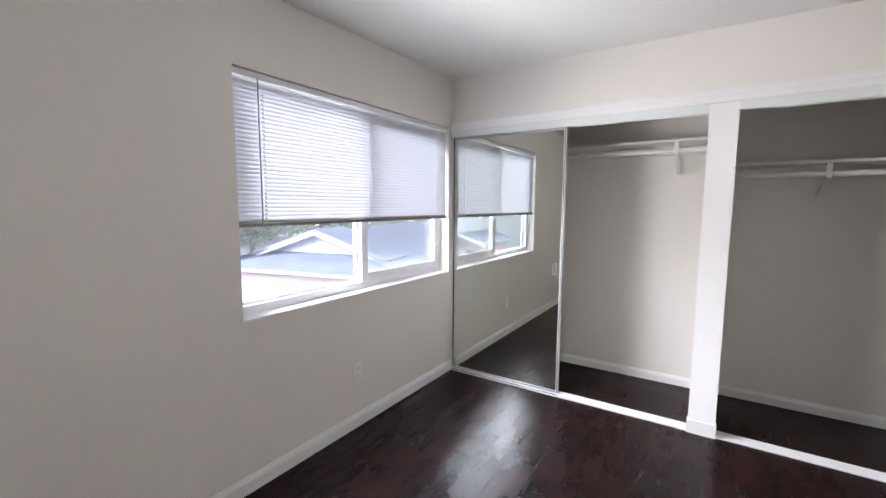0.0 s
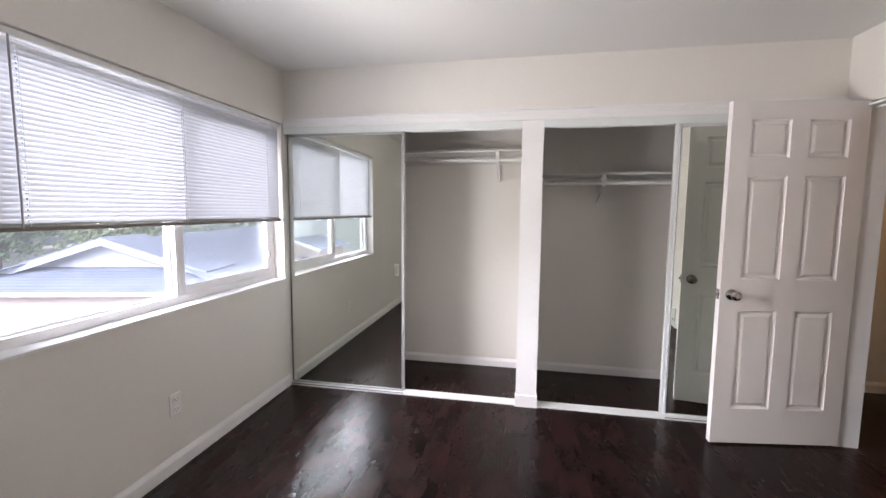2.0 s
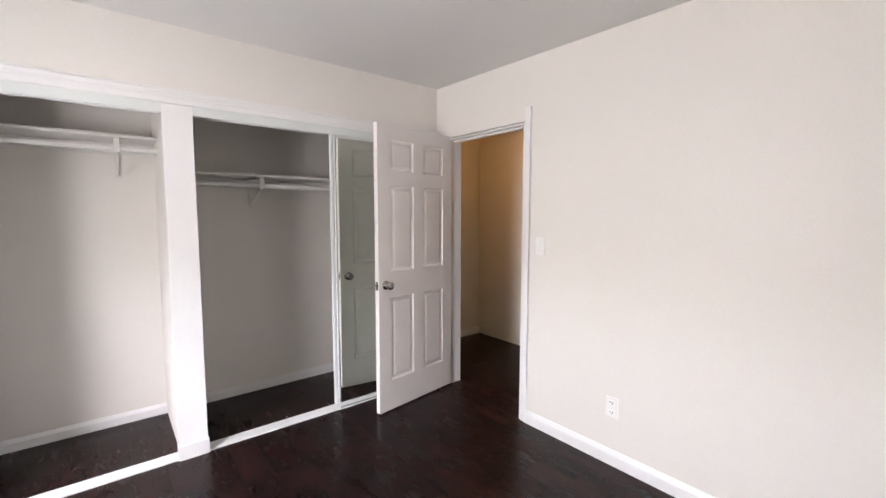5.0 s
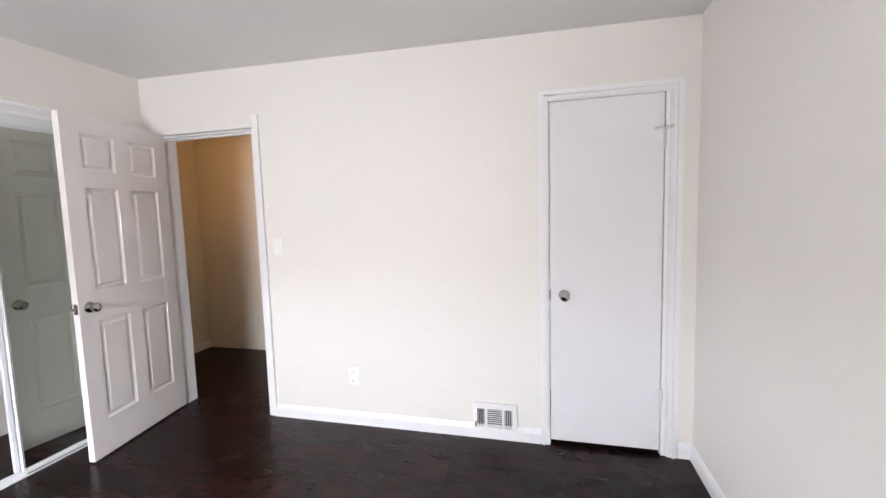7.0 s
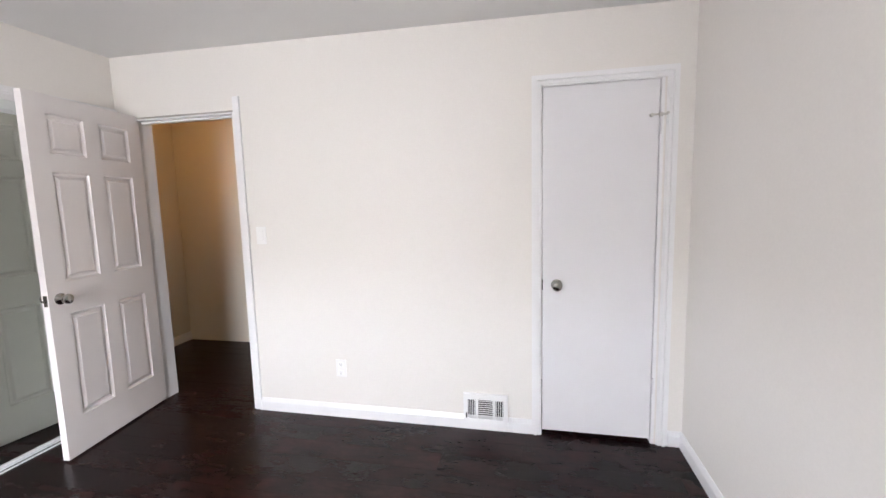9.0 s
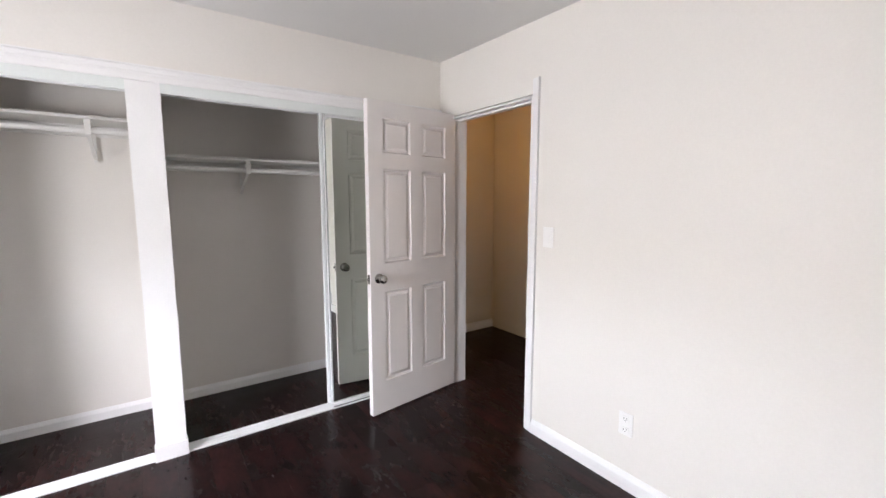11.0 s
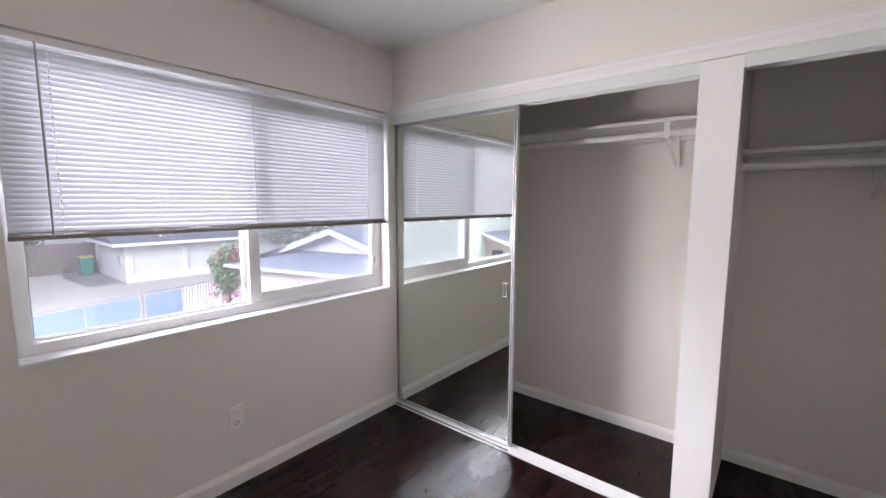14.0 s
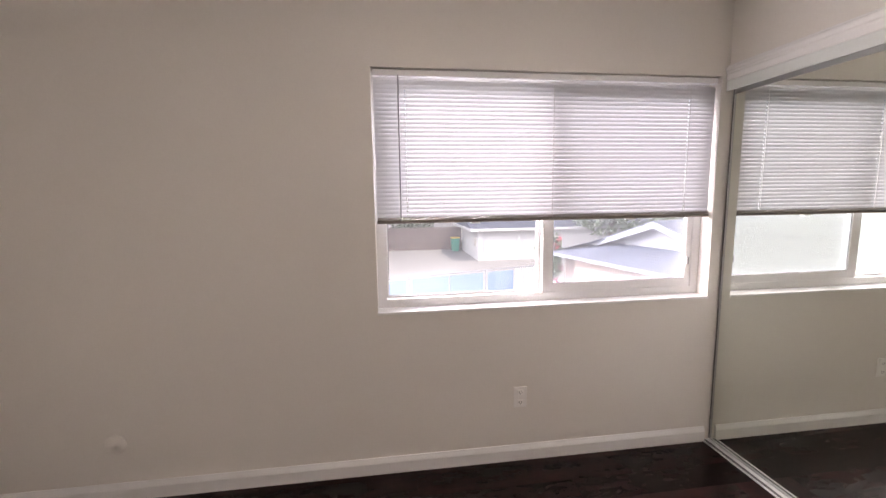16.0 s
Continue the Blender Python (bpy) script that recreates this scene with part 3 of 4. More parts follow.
vent = thing("floor_vent", "white steel three-way register, louvres half open, over the baseboard", "vent", at=(XE - 0.016, 0.596, 0.044))
VW, VH = 0.270, 0.187
cols = ((-0.108, -0.062, "v"), (-0.044, 0.044, "h"), (0.062, 0.108, "v"))
xs = [-VW / 2, -0.108, -0.062, -0.044, 0.044, 0.062, 0.108, VW / 2]
bm = bmesh.new()
ys, zs = xs, [0, 0.032, 0.152, VH]
grid = {(p, q, d): bm.verts.new((d, y, z)) for p, y in enumerate(ys) for q, z in enumerate(zs) for d in (-0.006, 0.0)}
for p in range(7):
    for q in range(3):
        hole = p in (1, 3, 5) and q == 1
        if not hole:
            for d in (-0.006, 0.0):
                bm.faces.new((grid[p, q, d], grid[p + 1, q, d], grid[p + 1, q + 1, d], grid[p, q + 1, d]))
        else:
            c = ((p, q), (p + 1, q), (p + 1, q + 1), (p, q + 1))
            for m in range(4):
                a, b = c[m], c[(m + 1) % 4]
                bm.faces.new((grid[*a, -0.006], grid[*b, -0.006], grid[*b, 0.0], grid[*a, 0.0]))
rim = [(p, 0) for p in range(8)] + [(7, 1), (7, 2)] + [(p, 3) for p in range(7, -1, -1)] + [(0, 2), (0, 1)]
for m in range(len(rim)):
    a, b = rim[m], rim[(m + 1) % len(rim)]
    bm.faces.new((grid[*a, -0.006], grid[*b, -0.006], grid[*b, 0.0], grid[*a, 0.0]))
part("face", bm, M_TRIM, vent)
boxes("flange", M_TRIM, (0, 0.016, -VW / 2, VW / 2, 0, 0.004), parent=vent)
boxes("flange", M_TRIM, (0, 0.016, -VW / 2, VW / 2, VH - 0.004, VH), parent=vent)
boxes("flange", M_TRIM, (0, 0.016, -VW / 2, -VW / 2 + 0.004, 0.004, VH - 0.004), parent=vent)
boxes("flange", M_TRIM, (0, 0.016, VW / 2 - 0.004, VW / 2, 0.004, VH - 0.004), parent=vent)
# Near-black sheet close behind the louvres; its colour is the duct's shade.
boxes("duct_shade", M_DARK, (0.012, 0.014, -0.112, 0.112, 0.028, 0.156), parent=vent)
for a, b, way in cols:
    if way == "h":
        for k in range(9):
            z = 0.036 + k * 0.0132
            bm = bmesh.new()
            vs = [bm.verts.new((d, y, z + h)) for up in (0.0, 0.0014) for d, y, h in ((-0.005, a, up), (-0.005, b, up), (0.002, b, up + 0.002), (0.002, a, up + 0.002))]
            for q in ((0, 1, 2, 3), (4, 5, 6, 7), (0, 1, 5, 4), (2, 3, 7, 6), (0, 3, 7, 4), (1, 2, 6, 5)):
                bm.faces.new([vs[i] for i in q])
            part("louvre", bm, M_TRIM, vent)
    else:
        for k in range(4):
            y = a + 0.004 + k * 0.0115
            boxes("louvre", M_TRIM, (-0.004, 0.003, y, y + 0.0030, 0.032, 0.152), parent=vent)
boxes("lever", M_DARK, (-0.014, -0.0065, 0.113, 0.120, 0.036, 0.066), parent=vent)

# == window ==
FX0, FX1 = XW - 0.150, XW - 0.085
win = thing("window_1", "white vinyl sliding window in a plain plaster reveal", "window", kind="structure")
bm = bmesh.new()
f = 0.046
box(bm, FX0, FX1, WY0, WY0 + f, WZ0, WZ1)
box(bm, FX0, FX1, WY1 - f, WY1, WZ0, WZ1)
box(bm, FX0, FX1, WY0 + f, WY1 - f, WZ0, WZ0 + f)
box(bm, FX0, FX1, WY0 + f, WY1 - f, WZ1 - f, WZ1)
part("window_frame", bm, M_VINYL, win)


def sash(y0, y1, x, left, right, w):
    bm = bmesh.new()
    z0, z1 = WZ0 + f, WZ1 - f
    box(bm, x, x + 0.028, y0, y0 + left, z0, z1, bevel=0.002)
    box(bm, x, x + 0.028, y1 - right, y1, z0, z1, bevel=0.002)
    box(bm, x, x + 0.028, y0 + left, y1 - right, z0, z0 + w)
    box(bm, x, x + 0.028, y0 + left, y1 - right, z1 - w, z1)
    part("sash", bm, M_VINYL, win)
    y0, y1, z0, z1, g = y0 + left, y1 - right, z0 + w, z1 - w, 0.004
    boxes("gasket", M_GASKET, (x + 0.017, x + 0.021, y0, y0 + g, z0, z1), (x + 0.017, x + 0.021, y1 - g, y1, z0, z1), (x + 0.017, x + 0.021, y0 + g, y1 - g, z0, z0 + g), (x + 0.017, x + 0.021, y0 + g, y1 - g, z1 - g, z1), parent=win)
    p = boxes("pane", M_GLASS, (x + 0.012, x + 0.016, y0, y1, z0, z1), parent=win)
    p.visible_shadow = False


sash(WY0 + f, 2.205, FX0 + 0.003, 0.010, 0.055, 0.010)
sash(2.168, WY1 - f, FX0 + 0.034, 0.060, 0.034, 0.046)
boxes("insect_screen", M_MESH, (FX0 - 0.006, FX0 - 0.005, 2.19, WY1 - f, WZ0 + f, WZ1 - f), parent=win, label="fine grey insect mesh outside the sliding pane")
bm = bmesh.new()
box(bm, FX1, XW + 0.001, WY0, WY1, WZ0, WZ0 + 0.003)
box(bm, XW + 0.001, XW + 0.009, WY0 - 0.004, WY1 + 0.004, WZ0 - 0.010, WZ0 + 0.003, bevel=0.002)
part("window_sill", bm, M_TRIM, win)
boxes("latch", M_GASKET, (FX0 + 0.062, FX0 + 0.074, 3.022, 3.036, 1.040, 1.078), parent=win)

# blind
BX = XW - 0.028
blind = thing("venetian_blind", "white mini blind, lowered over the upper half of the window", "blind")
boxes("headrail", M_VINYL, (BX - 0.014, BX + 0.014, WY0 + 0.008, WY1 - 0.008, 2.012, 2.040), parent=blind, bevel=0.002)
boxes("bottom_rail", M_RAIL_SHADE, (BX - 0.013, BX + 0.013, WY0 + 0.010, WY1 - 0.010, 1.311, 1.328), parent=blind, bevel=0.003)
bm = bmesh.new()
SL, PITCH = 0.025, 0.0205
pts = [(SL * (k / 6 - 0.5), 0.0018 * (1 - (k / 3 - 1) ** 2)) for k in range(7)]
a = radians(70)
cord_holes = (1.44, 2.19, 2.94)
ys = [WY0 + 0.012, *[y + d for y in cord_holes for d in (-0.0035, 0.0035)], WY1 - 0.012]
for top in (0.0, 0.0004):
    ring = []
    for u, h in pts:
        v = (u * math.cos(a) + (h + top) * math.sin(a), -u * math.sin(a) + (h + top) * math.cos(a))
        ring.append([bm.verts.new((v[0], y, v[1])) for y in ys])
    for k, (p, q) in enumerate(zip(ring, ring[1:])):
        for n in range(len(ys) - 1):
            if not (n % 2 and k in (2, 3)):                 # the cord's punched hole
                bm.faces.new((p[n], p[n + 1], q[n + 1], q[n])).smooth = True
bmesh.ops.recalc_face_normals(bm, faces=bm.faces)
slat_mesh = bpy.data.meshes.new("slat")
bm.to_mesh(slat_mesh)
bm.free()
slat_mesh.materials.append(M_SLAT)
n_slats = 32
for k in range(n_slats):
    s = new("slat", slat_mesh)
    s.parent = blind
    s.location = (BX, 0, 1.350 + k * PITCH)
    s.rotation_euler = (0, radians(random.uniform(-0.9, 0.9)), 0)
# White slats given the dark rail colour in place of their shade.
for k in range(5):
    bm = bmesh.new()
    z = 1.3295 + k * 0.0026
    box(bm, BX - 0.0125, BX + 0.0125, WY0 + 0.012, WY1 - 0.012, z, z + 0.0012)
    part("slat", bm, M_RAIL_SHADE, blind, "white slat gathered on the bottom rail, its shade put into the colour")
for y in (1.44, 2.19, 2.94):
    bm = bmesh.new()
    for x in (BX - 0.013, BX + 0.0125):
        cyl(bm, (x, y, 1.328), (0, 0, 1), 0.0009, 0.69, 6)
    part("ladder_cord", bm, M_CORD, blind)
bm = bmesh.new()
cyl(bm, (BX + 0.022, 1.408, 1.322), (0, 0, 1), 0.0035, 0.69, 8)
part("tilt_wand", bm, M_WAND, blind, "smoky clear plastic tilt wand")

for y in (1.78, 2.632):
    boxes("rail_clip", M_VINYL, (BX - 0.010, BX + 0.015, y - 0.024, y + 0.024, 1.304, 1.3108), parent=blind, label="white clip under the bottom rail")

# == outside ==
G = -2.75
M_STUCCO = surface("warm pinkish stucco", (0.42, 0.33, 0.30), 0.8, amount=0.06, scale=0.8, fine=25, bump=0.2)
M_PALE = surface("pale green-grey siding", (0.40, 0.43, 0.41), 0.6, amount=0.04, scale=0.5, fine=15, bump=0.05)
# Its blue also carries the shade on the neighbour's front roof slope.
M_SHINGLE = surface("asphalt shingle, blue-grey with shade", (0.085, 0.10, 0.135), 0.85, amount=0.25, scale=2.0, fine=40, bump=0.3)
M_WHITE_EXT = surface("white exterior paint", (0.62, 0.62, 0.61), 0.5, amount=0.04, scale=1.0, fine=20, bump=0.03)
M_RAKE = surface("blue-grey board paint", (0.30, 0.325, 0.37), 0.6, amount=0.05, scale=2, fine=30, bump=0.0)
# Grey-blue stands for the shade on this gable wall.
M_GABLE = surface("gable siding, grey-blue as shade", (0.23, 0.24, 0.27), 0.7, amount=0.08, scale=2, fine=30, bump=0.1)
M_FENCE = surface("weathered brown fence board", (0.14, 0.11, 0.10), 0.8, amount=0.25, scale=1.5, fine=30, bump=0.2)
M_BIN = surface("green bin plastic", (0.02, 0.22, 0.16), 0.45, amount=0.06, scale=3, fine=30, bump=0.0)
M_LID = surface("yellow lid plastic", (0.65, 0.45, 0.08), 0.45, amount=0.06, scale=3, fine=30, bump=0.0)
M_SCREEN = surface("pale blue fence fabric", (0.22, 0.32, 0.50), 0.8, amount=0.10, scale=1.2, fine=30, bump=0.1)
M_METAL = surface("galvanised steel tube", (0.40, 0.42, 0.45), 0.4, 0.8, amount=0.1, scale=5, fine=40, bump=0.0)
M_BARK = surface("brown bark", (0.12, 0.08, 0.06), 0.9, amount=0.3, scale=4, fine=40, bump=0.4)
M_CAR = surface("light blue car paint", (0.30, 0.42, 0.60), 0.25, amount=0.04, scale=2, fine=30, bump=0.0)
M_CAR2 = surface("silver blue car paint", (0.50, 0.55, 0.60), 0.25, amount=0.04, scale=2, fine=30, bump=0.0)
M_TYRE = surface("black rubber", (0.02, 0.02, 0.02), 0.8, amount=0.1, scale=9, fine=60, bump=0.0)
M_TINT = surface("dark car glass", (0.04, 0.05, 0.06), 0.12, amount=0.1, scale=3, fine=30, bump=0.0)
M_LEAF = surface("green leaves", (0.10, 0.15, 0.07), 0.6, amount=0.5, scale=2.0, fine=9, bump=0.0)
M_LEAF2 = surface("pale green leaves", (0.15, 0.19, 0.09), 0.6, amount=0.5, scale=2.0, fine=9, bump=0.0)
M_RED = surface("red flowers", (0.55, 0.04, 0.06), 0.6, amount=0.3, scale=5, fine=20, bump=0.0)
M_PINK = surface("magenta flowers", (0.38, 0.08, 0.16), 0.6, amount=0.3, scale=5, fine=20, bump=0.0)

boxes("ground", M_CONC, (-300, 300, -300, 300, G - 0.3, G), label="pale worn concrete ground between the houses", kind="structure")


def prism(name, material, poly, y0, y1, parent, label=""):
    """An outline in x and z, swept from y0 to y1."""
    bm = bmesh.new()
    rings = [[bm.verts.new((x, y, z)) for x, z in poly] for y in (y0, y1)]
    for k in range(len(poly)):
        j = (k + 1) % len(poly)
        bm.faces.new((rings[0][k], rings[0][j], rings[1][j], rings[1][k]))
    bm.faces.new(rings[0])
    bm.faces.new(rings[1])
    return part(name, bm, material, parent, label)


def courses(name, bm, a, b, c, d, n, material, parent, lift=0.008):
    """Shingle courses on the slope a b (eave) to d c (ridge), each a thin lapped strip."""
    a, b, c, d = map(Vector, (a, b, c, d))
    nrm = (b - a).cross(d - a).normalized()
    if nrm.z < 0:
        nrm = -nrm
    for k in range(n):
        s, e = k / n, min(1, (k + 1.12) / n)
        p, q, r, t = a.lerp(d, s), b.lerp(c, s), b.lerp(c, e), a.lerp(d, e)
        up = nrm * lift
        vs = [bm.verts.new(v) for v in (p, q, r, t, p + up, q + up, r + up * 0.1, t + up * 0.1)]
        for f in ((4, 5, 6, 7), (0, 1, 5, 4), (1, 2, 6, 5), (0, 3, 7, 4)):
            bm.faces.new([vs[i] for i in f])
    return part(name, bm, material, parent)


# neighbour's house: hipped roof with a small gable on its front slope
house = thing("neighbour_house", "single-storey stucco house with a shingle hip roof, tinted blue-grey for shade, and front gable", "house", at=(-12.70, 6.64, 0))
house.rotation_euler = (0, 0, math.atan2(0.243, 0.97))
EZ, HWD, LEN = -0.45, 3.28, 13.0
RZ = EZ + HWD * 0.332
boxes("wall", M_STUCCO, (0.80, 2 * HWD - 0.4, 0.40, LEN - 0.4, G, EZ + 0.02), parent=house)
# Dark panel added where the porch lies in shade under the eave.
boxes("porch_shade", M_FENCE, (0.26, 0.79, 0.46, 0.50, G, EZ - 0.22), parent=house, label="dark panel added for the shade under the eave")
GY = 1.21
gz = EZ + GY * 0.332
hw = 2.0
bm = bmesh.new()
courses("roof", bm, (0, 0, EZ), (2 * HWD, 0, EZ), (2 * HWD - 1.30, GY + 0.1, gz), (1.28, GY + 0.1, gz), 9, M_SHINGLE, house)
bm = bmesh.new()
courses("roof", bm, (2 * HWD, 0, EZ), (2 * HWD, LEN, EZ), (HWD, LEN, RZ), (HWD + 0.9, GY, RZ - 0.3), 16, M_SHINGLE, house)
bm = bmesh.new()
courses("roof", bm, (0, LEN, EZ), (0, 0, EZ), (HWD - 0.9, GY, RZ - 0.3), (HWD, LEN, RZ), 16, M_SHINGLE, house)
bm = bmesh.new()
vs = [bm.verts.new(v) for v in ((0, 0, EZ - 0.03), (2 * HWD, 0, EZ - 0.03), (2 * HWD, LEN, EZ - 0.03), (0, LEN, EZ - 0.03), (HWD, GY + 0.05, RZ - 0.03), (HWD, LEN, RZ - 0.03), (1.28, GY + 0.05, gz - 0.03), (2 * HWD - 1.3, GY + 0.05, gz - 0.03))]
for f in ((0, 1, 2, 3), (0, 1, 7, 6), (6, 7, 4), (1, 2, 5, 4, 7), (0, 6, 4, 5, 3), (2, 3, 5)):
    bm.faces.new([vs[i] for i in f])
part("roof_deck", bm, M_SHINGLE, house)
prism("gable", M_GABLE, [(HWD - hw, gz), (HWD + hw, gz), (HWD, RZ)], GY - 0.03, GY + 0.05, house, "gable wall with its shade put into a grey-blue colour")
for sx in (-1, 1):
    prism("rake_board", M_RAKE, [(HWD, RZ + 0.06), (HWD, RZ - 0.12), (HWD + sx * (hw + 0.05), gz - 0.12), (HWD + sx * (hw + 0.4), gz - 0.10)], GY - 0.36, GY - 0.32, house, "pale rake board along the gable")
    prism("roof", M_SHINGLE, [(HWD, RZ + 0.07), (HWD, RZ + 0.03), (HWD + sx * (hw + 0.4), gz - 0.10), (HWD + sx * (hw + 0.4), gz - 0.06)], GY - 0.36, GY + 1.2, house)
boxes("gutter", M_RAKE, (-0.02, 2 * HWD + 0.02, -0.08, 0.0, EZ - 0.07, EZ + 0.005), parent=house, label="pale painted gutter")
boxes("side_fascia", M_RAKE, (2 * HWD, 2 * HWD + 0.05, -0.02, LEN, EZ - 0.10, EZ + 0.005), parent=house, label="pale painted fascia")

# garage row across the drive
gar = thing("garage_row", "white low garage with two wide doors and a shallow grey roof", "garage", at=(-25.4, 7.10, 0))
EV = -0.78
boxes("wall", M_WHITE_EXT, (-5.6, -0.12, 0, 13.0, G, EV), parent=gar)
boxes("wall_front", M_WHITE_EXT, (-0.12, 0.0, 0, 0.35, G, EV), (-0.12, 0.0, 2.70, 2.92, G, EV), (-0.12, 0.0, 5.5, 13.0, G, EV), (-0.12, 0.0, 0.35, 5.5, EV - 0.12, EV), parent=gar)
for y in (0.35, 2.92):
    bm = bmesh.new()
    w = 2.35 if y < 1 else 2.58
    for k in range(4):
        box(bm, -0.10, -0.06, y, y + w, G + k * 0.46, G + k * 0.46 + 0.45)
    part("garage_door", bm, M_WHITE_EXT, gar, "white sectional garage door")
boxes("meter_box", M_STEEL, (-0.8, -0.5, -0.10, 0.0, G + 0.9, G + 1.4), parent=gar, label="grey meter box")
prism("roof", M_SHINGLE, [(-6.1, EV + 0.04), (0.6, EV + 0.04), (0.6, EV + 0.12), (-2.75, EV + 0.85), (-6.1, EV + 0.12)], -0.55, 13.5, gar)
boxes("fascia", M_WHITE_EXT, (0.6, 0.64, -0.6, 13.5, EV - 0.02, EV + 0.13), (-6.1, 0.6, -0.6, -0.555, EV - 0.02, EV + 0.13), parent=gar, label="white fascia board")

# wooden back fence, bin
bf = thing("board_fence", "weathered brown board fence behind the drive", "fence", at=(-31.6, 0, G))
for k in range(70):
    y = -4.4 + k * 0.165
    boxes("board", M_FENCE, (0, 0.025, y, y + 0.155, 0, 1.75 + 0.03 * math.sin(k * 2.3)), parent=bf)
boxes("rail", M_FENCE, (-0.06, 0, -4.4, 7.1, 0.4, 0.5), (-0.06, 0, -4.4, 7.1, 1.3, 1.4), parent=bf)
wb = thing("wheelie_bin", "green waste bin with a yellow lid beside the garage", "bin", at=(-30.3, 6.42, G))
bm = bmesh.new()
lo = [bm.verts.new(v) for v in ((-0.22, -0.24, 0.04), (0.22, -0.24, 0.04), (0.22, 0.24, 0.04), (-0.22, 0.24, 0.04))]
hi = [bm.verts.new(v) for v in ((-0.32, -0.30, 1.0), (0.32, -0.30, 1.0), (0.32, 0.30, 1.0), (-0.32, 0.30, 1.0))]
bm.faces.new(lo), bm.faces.new(hi)
for k in range(4):
    bm.faces.new((lo[k], lo[(k + 1) % 4], hi[(k + 1) % 4], hi[k]))
part("body", bm, M_BIN, wb)
boxes("lid", M_LID, (-0.34, 0.36, -0.32, 0.32, 1.0, 1.07), parent=wb, bevel=0.02)
for y in (-0.27, 0.24):
    bm = bmesh.new()
    cyl(bm, (-0.26, y, 0.10), (0, 1, 0), 0.10, 0.04, 14)
    part("wheel", bm, M_TYRE, wb)

# low metal fence with blue fabric and pickets
lf = thing("yard_fence", "low tube fence, part pale blue fabric and part thin white pickets", "fence", at=(-14.9, 2.3, G))
lf.rotation_euler = (0, 0, math.atan2(5.4, -1.4))
FL = 5.9
bm = bmesh.new()
cyl(bm, (-3.0, 0, 1.2), (1, 0, 0), 0.025, FL + 3.0, 8)
part("top_rail", bm, M_METAL, lf)
for x in (-3.0, -0.2, 3.0, 5.9):
    bm = bmesh.new()
    cyl(bm, (x, 0, 0), (0, 0, 1), 0.035, 1.25, 8)
    part("post", bm, M_METAL, lf)
for x0, x1 in ((-2.9, -0.3), (-0.1, 1.4), (1.45, 2.9), (3.1, 4.3)):
    boxes("screen", M_SCREEN, (x0, x1, -0.006, 0.0, 0.05, 1.12), parent=lf)
for k in range(14):
    x = 4.4 + k * 0.11
    boxes("picket", M_WHITE_EXT, (x, x + 0.03, -0.01, 0.01, 0.02, 1.18), parent=lf)


def car(name, label, at, turn, paint):
    c = thing("parked_car", label, "car", "parked cars", at=at)
    c.rotation_euler = (0, 0, turn)
    side = [(-2.1, 0.32), (2.1, 0.32), (2.15, 0.62), (2.0, 0.82), (1.05, 0.94), (-1.6, 0.96), (-2.1, 0.90), (-2.18, 0.6)]
    prism("body", paint, side, -0.86, 0.86, c)
    bm = bmesh.new()
    lo = [bm.verts.new(v) for v in ((-1.65, -0.78, 0.95), (1.15, -0.78, 0.92), (1.15, 0.78, 0.92), (-1.65, 0.78, 0.95))]
    hi = [bm.verts.new(v) for v in ((-1.15, -0.60, 1.40), (0.35, -0.60, 1.42), (0.35, 0.60, 1.42), (-1.15, 0.60, 1.40))]
    for k in range(4):
        bm.faces.new((lo[k], lo[(k + 1) % 4], hi[(k + 1) % 4], hi[k]))
    part("windows", bm, M_TINT, c)
    boxes("roof", paint, (-1.18, 0.38, -0.62, 0.62, 1.40, 1.45), parent=c, bevel=0.02)
    for x in (-1.35, 1.35):
        for y in (-0.88, 0.68):
            bm = bmesh.new()
            cyl(bm, (x, y, 0.32), (0, 1, 0), 0.32, 0.20, 18)
            part("wheel", bm, M_TYRE, c)
    return c



def crown(bm, centre, radii, count, size, rng):
    """Many small leaf clumps, denser near the surface of an uneven ball."""
    for _ in range(count):
        d = Vector((rng.gauss(0, 1), rng.gauss(0, 1), rng.gauss(0, 1))).normalized()
        lump = 0.75 + 0.5 * noise.noise(d * 2.1 + Vector(centre))
        r = lump * rng.uniform(0.45, 1.0) ** 0.5
        p = Vector(centre) + Vector((d.x * radii[0], d.y * radii[1], d.z * radii[2])) * r
        s = size * rng.uniform(0.5, 1.3)
        a = Vector((rng.gauss(0, 1), rng.gauss(0, 1), rng.gauss(0, 1))).normalized()
        b = a.orthogonal().normalized()
        c = a.cross(b)
        bm.faces.new([bm.verts.new(p + v * s) for v in (b, c * 0.45 + a * 0.15, -b, -c * 0.45 + a * 0.15)])


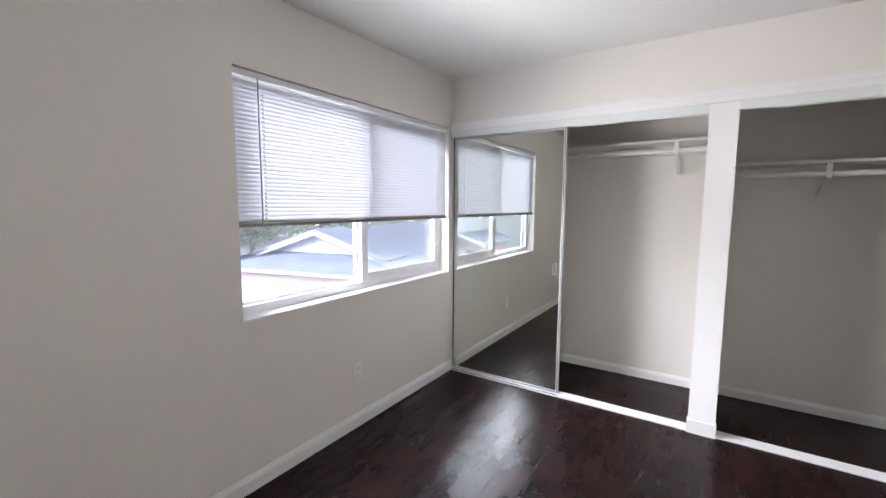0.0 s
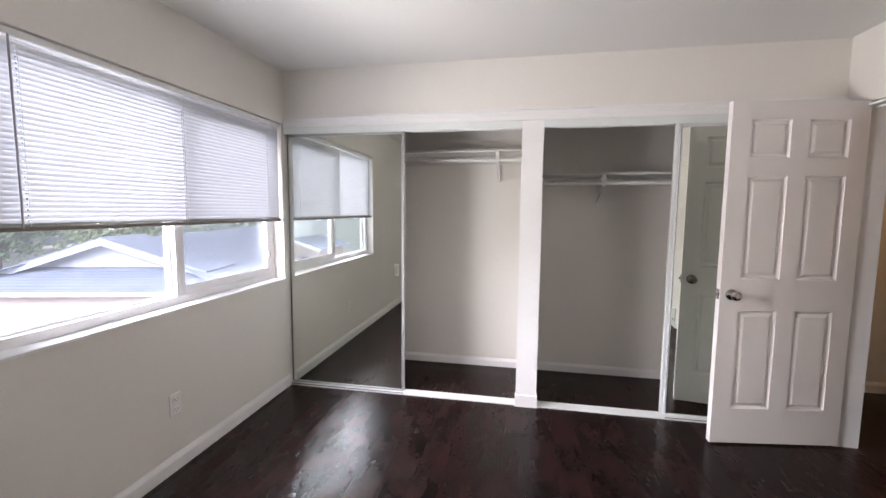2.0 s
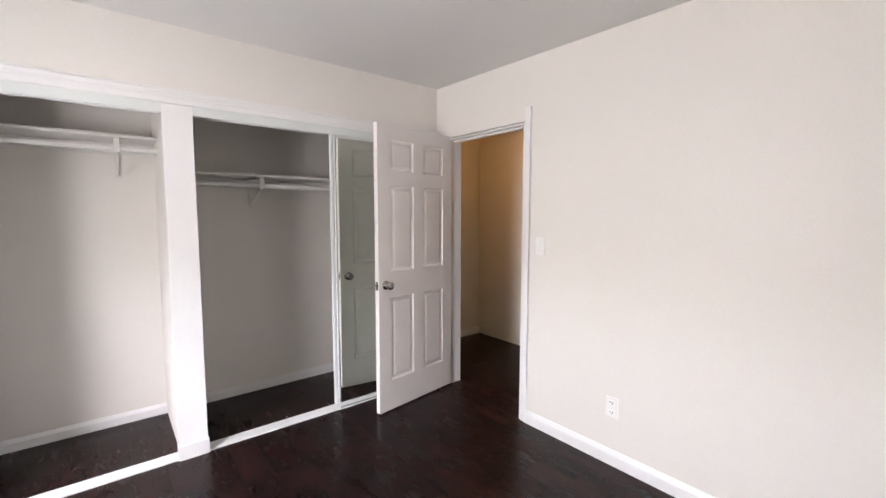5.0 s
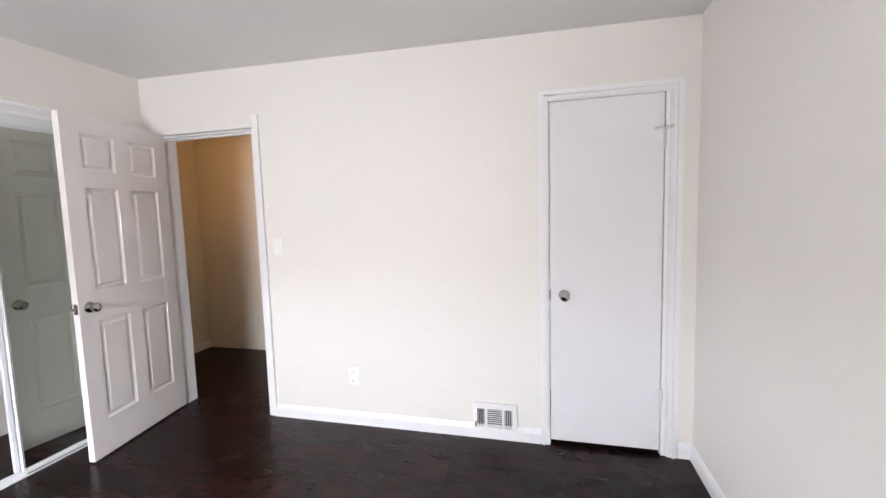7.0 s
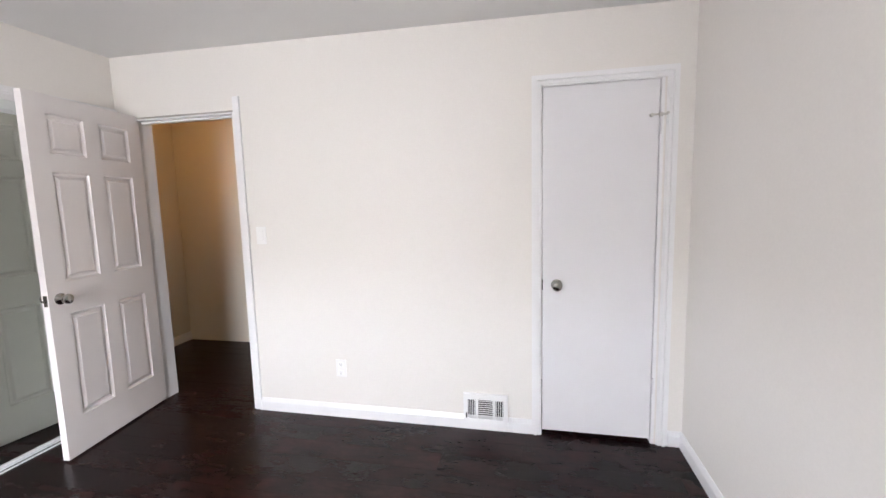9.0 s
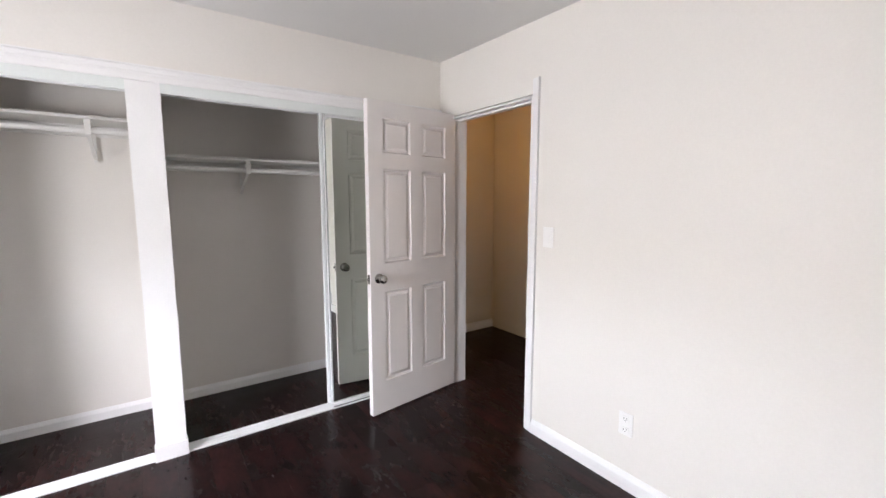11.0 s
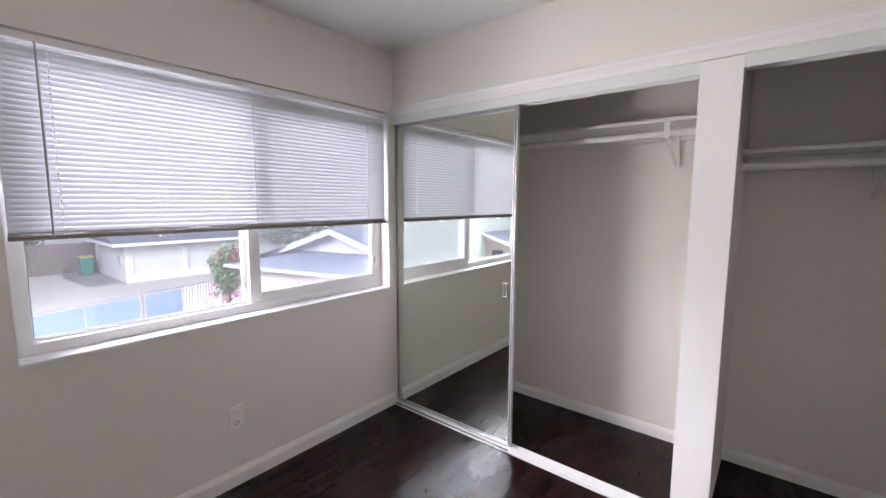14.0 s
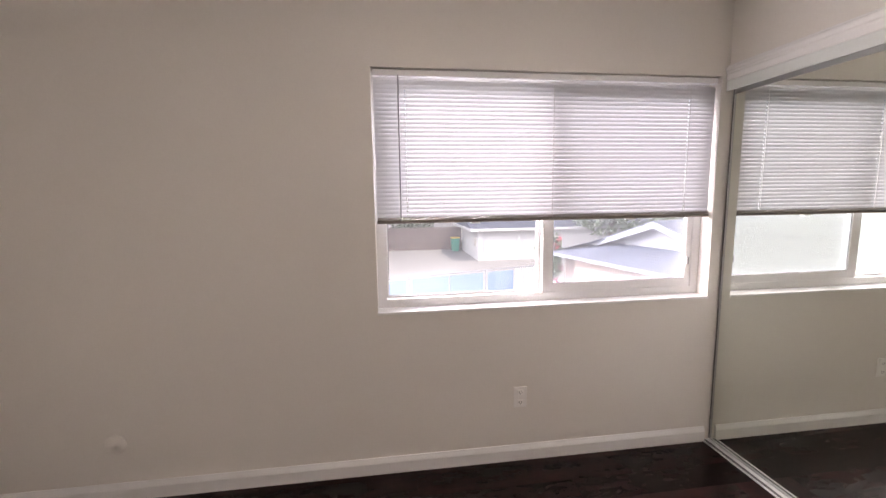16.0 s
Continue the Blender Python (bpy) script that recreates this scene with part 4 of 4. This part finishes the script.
def tree(label, at, height, radii, leaves, size, material, seed):
    rng = random.Random(seed)
    t = thing("tree", label, "tree", "trees", at=at)
    base = height - radii[2]
    bm = bmesh.new()
    cyl(bm, (0, 0, 0), (0.03, 0.02, 1), 0.035 * height, base, 10, radius2=0.02 * height)
    for k in range(7):
        a = k * 2.4
        d = Vector((math.cos(a), math.sin(a), 0.9))
        cyl(bm, (0, 0, base * (0.65 + 0.05 * k)), d, 0.012 * height, radii[0] * 0.8, 7, radius2=0.003 * height)
    part("trunk", bm, M_BARK, t)
    bm = bmesh.new()
    crown(bm, (0, 0, base), radii, leaves // 2, size, rng)
    for k in range(5):
        a = k * 1.257 + seed
        crown(bm, (math.cos(a) * radii[0] * 0.55, math.sin(a) * radii[1] * 0.55, base + radii[2] * rng.uniform(-0.3, 0.45)), [r * 0.55 for r in radii], leaves // 10, size, rng)
    part("crown", bm, material, t)
    return t


flower = tree("tall flowering shrub with red and magenta blossom beside the house", (-14.75, 7.5, G), 2.95, (0.52, 0.52, 1.2), 2600, 0.075, M_LEAF, 3)
rng = random.Random(9)
bm = bmesh.new()
for k in range(9):
    crown(bm, (rng.uniform(-0.35, 0.45), rng.uniform(-0.45, 0.35), rng.uniform(2.0, 2.55)), (0.16, 0.16, 0.12), 22, 0.05, rng)
part("red_blossom", bm, M_RED, flower, "red blossom")
bm = bmesh.new()
for k in range(12):
    crown(bm, (rng.uniform(-0.3, 0.55), rng.uniform(-0.6, 0.3), rng.uniform(0.9, 1.5)), (0.16, 0.16, 0.16), 22, 0.05, rng)
part("magenta_blossom", bm, M_PINK, flower, "magenta blossom")
for k, (x, y, h, r) in enumerate(((-24.5, 15.5, 5.2, 2.6), (-20.0, 17.5, 4.6, 2.2), (-29.0, 19.0, 6.0, 3.2), (-16.5, 21.0, 5.2, 2.6), (-35.5, 3.5, 4.6, 2.8), (-36.5, -2.5, 5.0, 3.0), (-34.5, 9.0, 4.8, 2.6))):
    tree("broad green garden tree behind the roofs", (x, y, G), h, (r, r, r * 0.8), 3600, 0.16, M_LEAF2 if k % 2 else M_LEAF, 20 + k)
tree("rounded dark green tree beyond the small garage", (-12.2, -20.6, G), 2.9, (1.5, 1.5, 0.8), 2600, 0.12, M_LEAF, 41)

# pale two-storey building and small gabled garage, seen in the mirror
pale = thing("apartment_building", "pale two-storey building with plain flat siding", "building", at=(-8.9, -7.0, G))
boxes("wall", M_PALE, (-16, 0, -9, 0, 0, 5.6), parent=pale)
bm = bmesh.new()
for k in range(14):
    box(bm, -16, 0.0, 0.0, 0.012, 0.02 + k * 0.4, 0.385 + k * 0.4)
part("siding", bm, M_PALE, pale)
prism("roof", M_SHINGLE, [(-16.5, 5.6), (0.5, 5.6), (0.5, 5.75), (-8, 7.6), (-16.5, 5.75)], -9.5, 0.5, pale)
small = thing("small_garage", "small stucco garage with a blue-grey shingle gable roof", "garage", at=(-7.55, -8.9, 0))
HX, AZ, GL = 2.55, 0.62, 2.3
prism("wall", M_STUCCO, [(-2 * HX + 0.25, G), (-0.25, G), (-0.25, -0.2), (-HX, AZ - 0.12), (-2 * HX + 0.25, -0.2)], -GL, 0, small)
for v in (((0, -GL - 0.3, -0.14), (0, 0.3, -0.14), (-HX, 0.3, AZ), (-HX, -GL - 0.3, AZ)), ((-2 * HX, 0.3, -0.14), (-2 * HX, -GL - 0.3, -0.14), (-HX, -GL - 0.3, AZ), (-HX, 0.3, AZ))):
    bm = bmesh.new()
    courses("roof", bm, *v, 10, M_SHINGLE, small)
prism("rake_board", M_WHITE_EXT, [(-2 * HX, -0.25), (-2 * HX, -0.13), (-HX, AZ + 0.01), (0.0, -0.13), (0.0, -0.25), (-HX, AZ - 0.11)], 0.30, 0.34, small, "white rake board")
boxes("window", M_TINT, (-1.05, -0.55, -0.004, 0.02, -1.0, -0.45), parent=small, label="small dark window")
car("parked_car", "white parked saloon beyond the small garage", (-7.2, -16.5, G), radians(80), M_CAR2)
car("parked_car", "blue parked saloon beyond the small garage", (-9.8, -22.0, G), radians(15), M_CAR)

# == planks, last ==
def planks():
    """Boards run along y, staggered, with hairline joints."""
    width, length, gap = 0.152, 1.22, 0.0004
    meshes = {}
    x = XW - 0.1
    row = 0
    while x < HX1:
        start = -(row * 0.437 % length) + YS - 0.05
        y = start
        while y < HY1:
            a, b = max(y, YS - 0.05), min(y + length, HY1)
            if b - a > 0.02 and not (x > XE + T and a < 0.3 and b < 0.5):
                key = round(b - a, 3)
                if key not in meshes:
                    bm = bmesh.new()
                    w, l, c = width - gap, b - a - gap, 0.0007
                    lo = [bm.verts.new(v) for v in ((0, 0, -0.004), (w, 0, -0.004), (w, l, -0.004), (0, l, -0.004))]
                    mid = [bm.verts.new(v) for v in ((0, 0, -c * 0.6), (w, 0, -c * 0.6), (w, l, -c * 0.6), (0, l, -c * 0.6))]
                    hi = [bm.verts.new(v) for v in ((c, c, 0), (w - c, c, 0), (w - c, l - c, 0), (c, l - c, 0))]
                    for r, s in ((lo, mid), (mid, hi)):
                        for k in range(4):
                            bm.faces.new((r[k], r[(k + 1) % 4], s[(k + 1) % 4], s[k]))
                    bm.faces.new(hi)
                    me = bpy.data.meshes.new("plank")
                    bmesh.ops.recalc_face_normals(bm, faces=bm.faces)
                    bm.to_mesh(me)
                    bm.free()
                    me.materials.append(M_FLOOR)
                    meshes[key] = me
                p = new("plank", meshes[key])
                p.parent = floor
                p.location = (x, a, 0)
            y += length
        x += width
        row += 1


planks()
